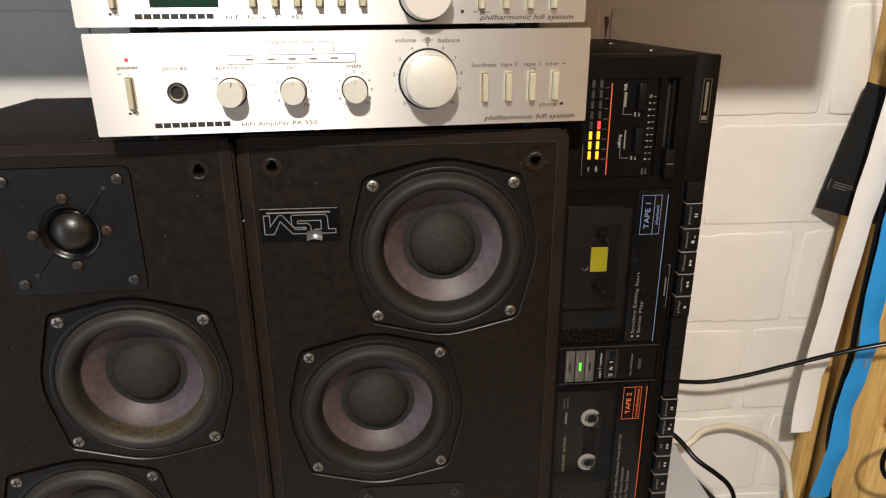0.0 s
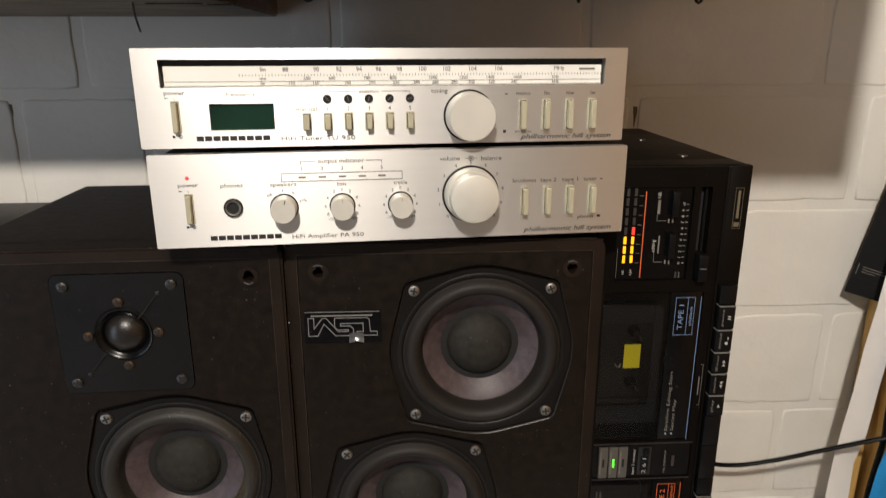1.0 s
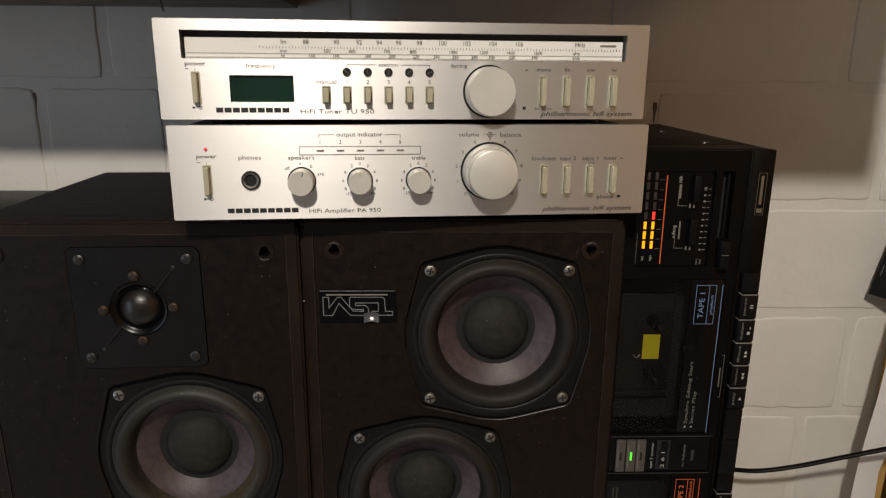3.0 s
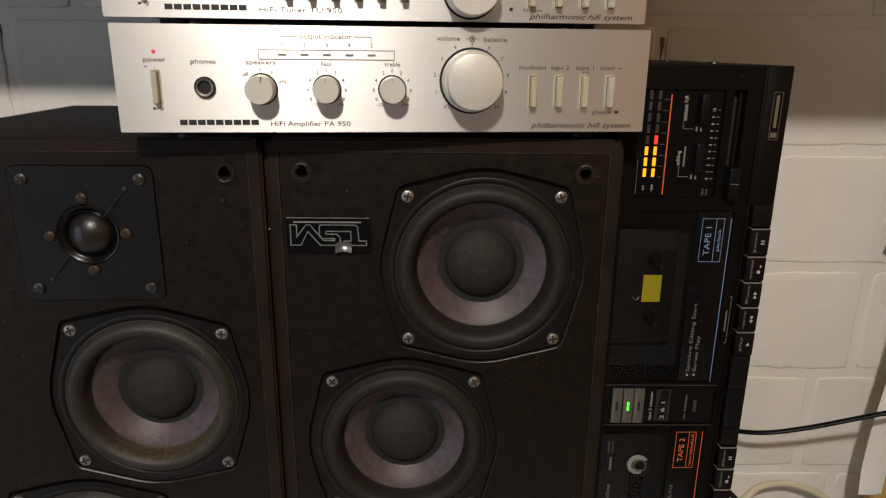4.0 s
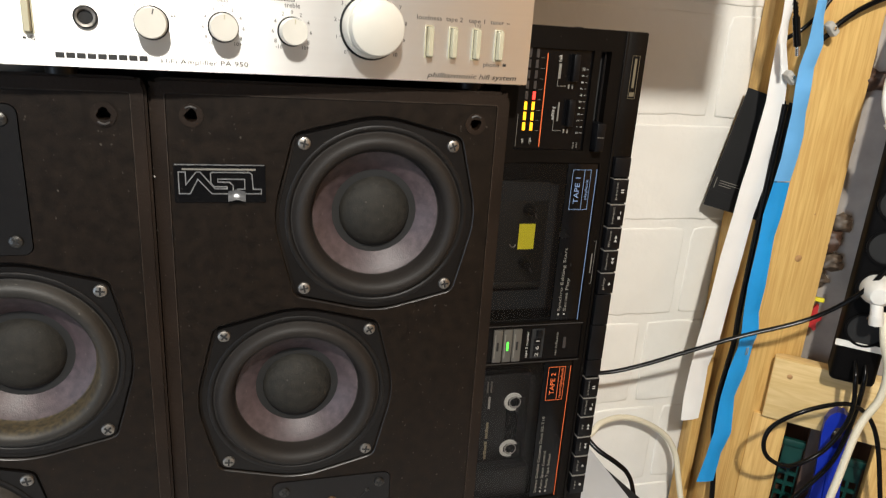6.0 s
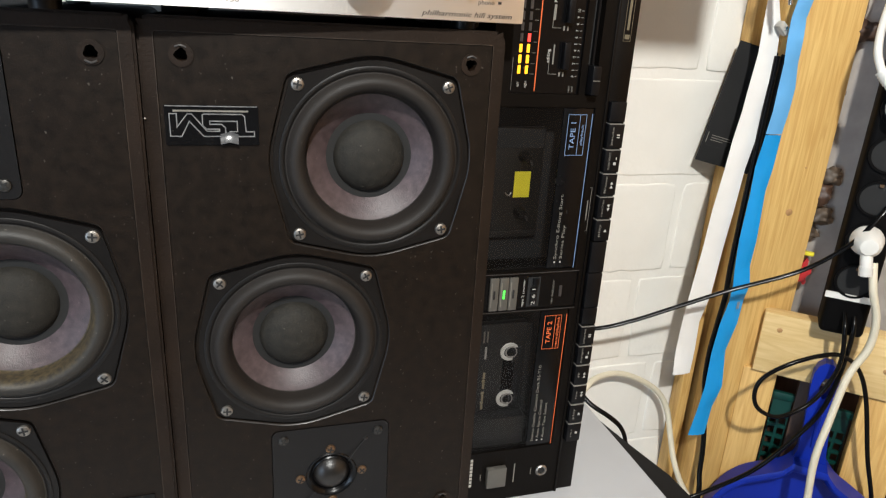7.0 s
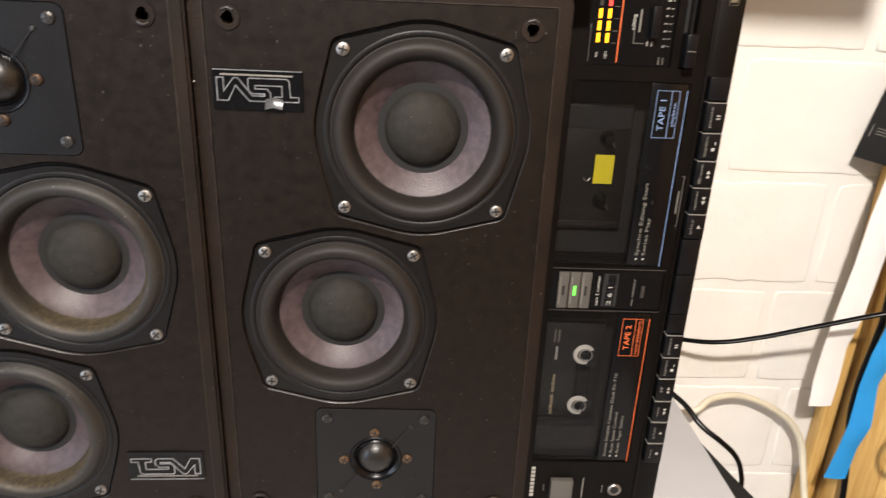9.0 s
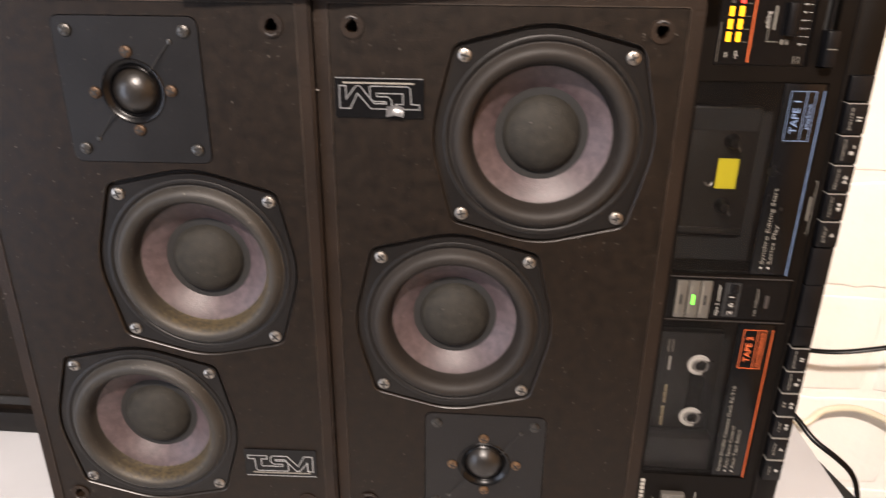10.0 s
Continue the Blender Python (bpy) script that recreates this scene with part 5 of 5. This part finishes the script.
# One dark line for both a cable and the shadow gap at the post.
cable("black_cable", [(0.526, 0.646, 1.12), (0.5235, 0.646, 0.96), (0.5235, 0.646, 0.873), (0.5250, 0.646, 0.836), (0.5220, 0.646, 0.798), (0.5190, 0.646, 0.758), (0.5195, 0.644, 0.717), (0.5270, 0.640, 0.668), (0.5320, 0.636, 0.620), (0.5300, 0.630, 0.584), (0.527, 0.62, 0.546), (0.52, 0.61, 0.40)], 0.0034, "cable", "black line behind the blue ribbon, part cable, part shadow gap")

dc = thing("dc_plug", pose(0.0080, 0.004, 0.001), "black low-voltage plug with ribbed neck hanging from above", "plug")
part("lead", tube([(0.445, 0.600, 1.36), (0.455, 0.600, 1.28), (0.464, 0.600, 1.228), (0.467, 0.600, 1.218)], 0.0013, 8), "cable", dc)
part("neck", tube([(0.4665, 0.600, 1.220), (0.4695, 0.600, 1.2115), (0.4715, 0.600, 1.205)], 0.0021, 10), "cable", dc, "ribbed rubber neck")
for k in range(4):
    part("rib", tube([(0.4672 + 0.0012 * k, 0.600, 1.2185 - 0.0036 * k), (0.4676 + 0.0012 * k, 0.600, 1.2172 - 0.0036 * k)], 0.0028, 10), "cable", dc)
part("grip", tube([(0.4715, 0.600, 1.206), (0.4765, 0.600, 1.190), (0.4800, 0.600, 1.179)], 0.0035, 12), "cable", dc)
part("barrel", tube([(0.4800, 0.600, 1.180), (0.4825, 0.600, 1.170)], 0.0023, 12), "chrome", dc, "bright metal barrel")
cable("black_cable", [(0.585, 0.640, 1.34), (0.5555, 0.642, 1.242), (0.5490, 0.643, 1.225), (0.5415, 0.644, 1.213), (0.5270, 0.646, 1.198), (0.5190, 0.651, 1.191), (0.5145, 0.655, 1.187)], 0.0024, "cable", "black cable clipped to the post")
cable("black_cable", [(0.70, 0.610, 1.262), (0.640, 0.622, 1.247), (0.6075, 0.630, 1.2345), (0.5835, 0.635, 1.221), (0.5655, 0.639, 1.206), (0.5605, 0.640, 1.198), (0.5490, 0.642, 1.188), (0.5430, 0.644, 1.182), (0.5400, 0.645, 1.179)], 0.0030, "cable", "thicker black cable clipped to the post")
for p in ((0.5560, 0.634, 1.1990), (0.5225, 0.640, 1.1470)):
    cl = thing("cable_clip", pose(*p, 0, -50, 0), "grey plastic cable clip with a nail", "clip", "cable clips")
    part("clip_body", box(-0.0042, 0.0042, -0.003, 0.006, -0.006, 0.0105, bev=0.002), "clip", cl)
    part("nail_head", lathe([(0, -0.0055), (0.0018, -0.0050), (0.0022, -0.003)], 12, cz=0.003), "chrome", cl)


def ribbon(name, rows, material, label, thick=0.0006):
    """A strip of paper or cloth hanging down through (centre x, y, z, width, twist)."""
    fine = []
    n = len(rows)
    for i in range(n - 1):
        for k in range(6):
            t = k / 6
            fine.append([a + (b - a) * t for a, b in zip(rows[i], rows[i + 1])])
    fine.append(rows[-1])
    bm = bmesh.new()
    loops = []
    for x, y, z, w, tw in fine:
        c, s = math.cos(radians(tw)), math.sin(radians(tw))
        bow = 0.0012
        row = []
        for k in range(5):
            u = -1 + k / 2
            row.append(Vector((x + u * w / 2 * c, y + u * w / 2 * s - bow * (1 - u * u), z)))
        loops.append([bm.verts.new(v) for v in row] + [bm.verts.new(v + Vector((0, thick, 0))) for v in reversed(row)])
    for a, b in zip(loops, loops[1:]):
        for k in range(10):
            bm.faces.new((a[k], a[(k + 1) % 10], b[(k + 1) % 10], b[k]))
    bm.faces.new(loops[0])
    bm.faces.new(loops[-1])
    return part(name, bm, material, None, label, smooth=60)


wr = ribbon("paper_strip", [(0.498, 0.640, 1.34, 0.018, 0), (0.5035, 0.644, 1.240, 0.017, 4), (0.5050, 0.647, 1.204, 0.014, 20), (0.5066, 0.648, 1.1815, 0.016, 12), (0.5120, 0.648, 1.152, 0.0212, -4), (0.5141, 0.648, 1.122, 0.0251, 3), (0.5141, 0.648, 1.091, 0.0288, -3), (0.5111, 0.649, 1.060, 0.0288, 3), (0.5077, 0.649, 1.027, 0.0289, -4), (0.5042, 0.650, 0.994, 0.0285, 2), (0.5005, 0.651, 0.945, 0.0290, -3), (0.4967, 0.651, 0.894, 0.0300, 3), (0.4918, 0.651, 0.836, 0.0290, -5), (0.4876, 0.653, 0.798, 0.0268, 4), (0.4870, 0.652, 0.758, 0.0266, -4), (0.4872, 0.651, 0.727, 0.0260, 3)], "paper", "")
tagged(wr, "creased white paper strip hanging in front of the post", "paper strip")
br = thing("blue_ribbon", pose(0, 0, 0), "creased blue ribbon, pale above and bright below, hanging on the post", "ribbon")
a = ribbon("pale_length", [(0.508, 0.618, 1.34, 0.010, 0), (0.5247, 0.624, 1.239, 0.0105, 0), (0.5284, 0.628, 1.2115, 0.013, 6), (0.5336, 0.630, 1.184, 0.018, -5), (0.5306, 0.632, 1.160, 0.021, 6), (0.5291, 0.629, 1.138, 0.0182, -8), (0.5332, 0.632, 1.113, 0.020, 6), (0.5356, 0.633, 1.088, 0.021, -4), (0.5341, 0.632, 1.063, 0.0225, 3), (0.5310, 0.632, 1.0372, 0.0222, 3)], "sky", "pale blue length")
b = ribbon("bright_length", [(0.5310, 0.632, 1.0362, 0.0222, 3), (0.5297, 0.634, 0.998, 0.0225, -6), (0.5286, 0.634, 0.971, 0.0215, 4), (0.5275, 0.632, 0.913, 0.0227, -5), (0.5299, 0.634, 0.8775, 0.0228, 5), (0.5315, 0.631, 0.8555, 0.0215, -8), (0.5319, 0.634, 0.833, 0.0228, 6), (0.5260, 0.632, 0.803, 0.0235, -4), (0.5218, 0.634, 0.765, 0.0215, 5), (0.5230, 0.631, 0.716, 0.0230, -8), (0.5193, 0.634, 0.683, 0.0235, 6), (0.5130, 0.632, 0.6455, 0.0236, -4)], "blue", "bright blue length")
a.parent = b.parent = br
for k in range(2):
    t1 = part("ribbon_print", box(0.5310 + 0.0022 * k, 0.5316 + 0.0022 * k, 0.6300, 0.6305, 0.824, 0.834), "print_white", br)

pouch = thing("black_card_box", pose(0, 0, 0), "flat black cardboard box hanging slanted behind the paper strip", "box")
LL, LR, TR, TL = Vector((0.4785, 0.690, 0.9965)), Vector((0.5365, 0.6485, 0.9840)), Vector((0.5425, 0.6475, 1.1200)), Vector((0.5085, 0.688, 1.1335))
out = (LR - LL).cross(TL - LL).normalized()


def on_card(u, v, lift):
    return LL * (1 - u) * (1 - v) + LR * u * (1 - v) + TR * u * v + TL * (1 - u) * v + out * lift


def card_piece(u0, u1, v0, v1, lift, depth, n=6):
    bm = bmesh.new()
    sheets = []
    for d in (lift, lift - depth):
        sheets.append([[bm.verts.new(on_card(u0 + (u1 - u0) * i / n, v0 + (v1 - v0) * k / n, d)) for i in range(n + 1)] for k in range(n + 1)])
    front, rear = sheets
    for g in sheets:
        for k in range(n):
            for i in range(n):
                bm.faces.new((g[k][i], g[k][i + 1], g[k + 1][i + 1], g[k + 1][i]))
    rim = [(0, i) for i in range(n)] + [(k, n) for k in range(n)] + [(n, n - i) for i in range(n)] + [(n - k, 0) for k in range(n)]
    for (a, b), (c, d) in zip(rim, rim[1:] + rim[:1]):
        bm.faces.new((front[a][b], front[c][d], rear[c][d], rear[a][b]))
    return bm


part("box_body", card_piece(0, 1, 0, 1, 0, 0.005), "card", pouch)
part("end_flap", card_piece(0.01, 0.99, 0.0, 0.14, 0.0005, 0.0003), "card", pouch, "folded end flap")
for k, (x0, x1) in enumerate(((0.12, 0.42), (0.12, 0.95), (0.12, 0.32))):
    part("print_bar", card_piece(x0, x1, 0.2275 - 0.02 * k, 0.2325 - 0.02 * k, 0.0004, 0.0002), "print_grey", pouch)
part("print_frame", card_piece(0.05, 0.062, 0.16, 0.25, 0.0004, 0.0002), "print_grey", pouch)

# dustpan
pan = thing("dustpan", FR, "blue plastic dustpan hanging by its handle from a nail", "dustpan")
prof = [(0.775, 0.004), (0.769, 0.0105), (0.758, 0.0145), (0.740, 0.0155), (0.715, 0.0148), (0.680, 0.0142), (0.650, 0.0160), (0.632, 0.0215)]
cu = lambda z: 0.089 + (0.775 - z) * 0.055
outer = [(cu(z) - w, z) for z, w in prof] + [(cu(z) + w, z) for z, w in reversed(prof)]
hole = [(cu(0.742) + 0.0058 * math.cos(i * math.pi / 8), 0.742 + 0.014 * math.sin(i * math.pi / 8)) for i in range(16)]
part("handle", plate(outer, [hole], -0.022, -0.006), "pan", pan, "blue handle with hanging hole")
bowl = [(0.640, 0.0190), (0.625, 0.0310), (0.612, 0.0520), (0.594, 0.0780), (0.565, 0.1000), (0.520, 0.1180), (0.46, 0.130), (0.40, 0.136), (0.33, 0.140)]
soft = []
for k in range(len(bowl) - 1):
    p0, p1, p2, p3 = (Vector(bowl[max(0, min(len(bowl) - 1, k + d))]) for d in (-1, 0, 1, 2))
    for q in range(5):
        t = q / 5
        soft.append(tuple(0.5 * (2 * p1 + (p2 - p0) * t + (2 * p0 - 5 * p1 + 4 * p2 - p3) * t * t + (3 * p1 - p0 - 3 * p2 + p3) * t ** 3)))
bowl = soft + [bowl[-1]]
rim = [(cu(z) - w, z) for z, w in bowl] + [(cu(z) + w, z) for z, w in reversed(bowl)]
cx, cz = cu(0.46), 0.46
ins = lambda f, g: [(cx + (x - cx) * f, cz + (z - cz) * g) for x, z in rim]
bm = bmesh.new()
rings = [(rim, -0.006), (rim, -0.040), (ins(0.97, 0.97), -0.042), (ins(0.94, 0.94), -0.040), (ins(0.88, 0.87), -0.014)]
vs = [[bm.verts.new((x, y, z)) for x, z in pts] for pts, y in rings]
for p, q in zip(vs, vs[1:]):
    for i in range(len(p)):
        bm.faces.new((p[i], p[(i + 1) % len(p)], q[(i + 1) % len(q)], q[i]))
bm.faces.new(vs[-1])
bm.faces.new(vs[0])
part("scoop", bm, "pan", pan, "shallow blue scoop", smooth=50)
part("handle_ridge", tube([(cu(0.715), -0.0215, 0.715), (cu(0.66), -0.022, 0.66)], 0.0035, 8), "pan", pan)

strap = part("black_strap", plate([(0.3125, 0.0), (0.3155, 0.0), (0.326, -0.05), (0.338, -0.10), (0.350, -0.30), (0.3125, -0.30)], [], 0.0, 0.003), "card")
strap.matrix_basis = Matrix.Translation((0, 0.56, 0.7435)) @ Matrix.Rotation(radians(-90), 4, "X")
tagged(strap, "black strap lying along the table edge", "strap")

# small fittings under the boards
nail = part("bent_nail", tube([(-0.194, 0.503, 1.292), (-0.194, 0.503, 1.281), (-0.1915, 0.5025, 1.270), (-0.1912, 0.5025, 1.269)], 0.0008, 8), "steel_dark", None)
tagged(nail, "bent nail sticking out of the board's underside", "nail")
for x, y in ((0.283, 0.690), (0.157, 0.680), (-0.104, 0.680)):
    hk = thing("cup_hook", pose(x, y, 1.3125, 0, 0, 20 + 300 * x), "small dark metal hook", "hook", "cup hooks")
    part("hook_wire", tube([(0, 0, 0.002), (0, 0, -0.006), (0.004, 0, -0.011), (0.009, 0, -0.010), (0.011, 0, -0.006)], 0.0016, 8), "steel_dark", hk)
    part("hook_plate", box(-0.004, 0.006, -0.002, 0.004, -0.004, 0.0, bev=0.0005), "steel_dark", hk)


# ---- the wall's bricks, one by one ----
def brick_mesh(seed, w, h):
    """A sand-lime brick with a ragged, well rounded rim under thick paint."""
    rnd = random.Random(seed)
    rim = []
    for (ax, az), (cx, cz), n in (((-1, -1), (1, -1), 16), ((1, -1), (1, 1), 8), ((1, 1), (-1, 1), 16), ((-1, 1), (-1, -1), 8)):
        for k in range(n):
            t = k / n
            rim.append((ax + (cx - ax) * t, az + (cz - az) * t))
    wob = [rnd.uniform(-0.0006, 0.0006) for _ in rim]
    nick = [rnd.uniform(0.0008, 0.0020) if rnd.random() < 0.08 and abs(u) + abs(v) < 1.85 else 0.0 for u, v in rim]
    bm = bmesh.new()
    rings = []
    for inset, y in ((-0.0006, 0.0125), (-0.0001, 0.0020), (0.0004, 0.0009), (0.0012, 0.0002), (0.0026, 0.0)):
        ring = []
        for k, (u, v) in enumerate(rim):
            d = inset + (wob[k] + nick[k] if y < 0.01 else 0.0)
            corner = 1.0 if abs(u) == 1 and abs(v) == 1 else 0.0
            ring.append(bm.verts.new((u * (w / 2 - d - 0.0016 * corner), y + rnd.uniform(-0.0002, 0.0002), v * (h / 2 - d - 0.0016 * corner))))
        rings.append(ring)
    for a, b in zip(rings, rings[1:]):
        for k in range(len(a)):
            m = (k + 1) % len(a)
            bm.faces.new((a[k], a[m], b[m], b[k]))
    bm.faces.new(rings[-1])
    bmesh.ops.recalc_face_normals(bm, faces=bm.faces)
    me = bpy.data.meshes.new("brick")
    bm.to_mesh(me)
    bm.free()
    me.materials.append(M["paint"])
    me.shade_smooth()
    return me


FULL = [brick_mesh(k, 0.2400, 0.1135) for k in range(10)]
PITCH, COURSE, BED = 0.2500, 0.1237, 0.7205
JOINTS = {0: 0.480, 1: 0.436, 2: 0.477, 3: 0.354, 4: 0.478, 5: 0.173}
rnd = random.Random(7)
for row in range(-3, 8):
    z = BED + COURSE * (row - 1) + COURSE / 2
    start = JOINTS.get(row, 0.40 + 0.126 * (row % 2))
    for col in range(-9, 4):
        if not -1.75 < start + PITCH * (col + 0.5) < 1.02:
            continue
        b = new("brick", FULL[rnd.randrange(10)])
        b.parent = wall
        b.location = (start + PITCH * (col + 0.5), 0.7059 + rnd.uniform(-0.0004, 0.0004), z)
        b.rotation_euler = (0, radians(rnd.uniform(-0.3, 0.3)), 0)
        if row == 4 and b.location.x < -0.30:
            b.location.x -= 0.125
half = new("brick", brick_mesh(31, 0.1150, 0.1135))
half.parent, half.location = wall, (-0.3345, 0.7059, BED + COURSE * 3.5)

# broken mortar at two upright joints
for x, z, w, h, seed in ((-0.4030, 1.1930, 0.0050, 0.0260, 3), (0.2300, 1.1890, 0.0040, 0.0220, 5), (0.2390, 1.1940, 0.0030, 0.0140, 8)):
    rag = random.Random(seed)
    edge = [(x + w * f * rag.uniform(0.7, 1.2), z + h * (0.5 - g)) for f, g in ((-0.5, 0.0), (0.5, 0.02), (0.6, 0.3), (0.25, 0.6), (0.1, 1.0), (-0.15, 0.9), (-0.3, 0.55), (-0.55, 0.25))]
    part("mortar_hole", plate(edge, [], 0.7071, 0.7078), "clutter", wall, "dark hole of broken mortar")

# ---- lettering becomes mesh ----
bpy.context.view_layer.update()
deps = bpy.context.evaluated_depsgraph_get()
for ob, parent, x, y, z, turn, width, align, material in LETTERS:
    me = bpy.data.meshes.new_from_object(ob.evaluated_get(deps))
    cu = ob.data
    name = ob.name
    bpy.data.objects.remove(ob)
    bpy.data.curves.remove(cu)
    xs = [v.co.x for v in me.vertices]
    scale = width / max(max(xs) - min(xs), 1e-6) if width else 1.0
    me.transform(Matrix.Diagonal((scale, 1, 1, 1)))
    me.transform(Matrix.Rotation(radians(90), 4, "X"))
    me.materials.clear()
    me.materials.append(M[material])
    lt = new("lettering", me)
    lt.parent = parent
    lt.location, lt.rotation_euler = (x, y, z), (0, turn, 0)
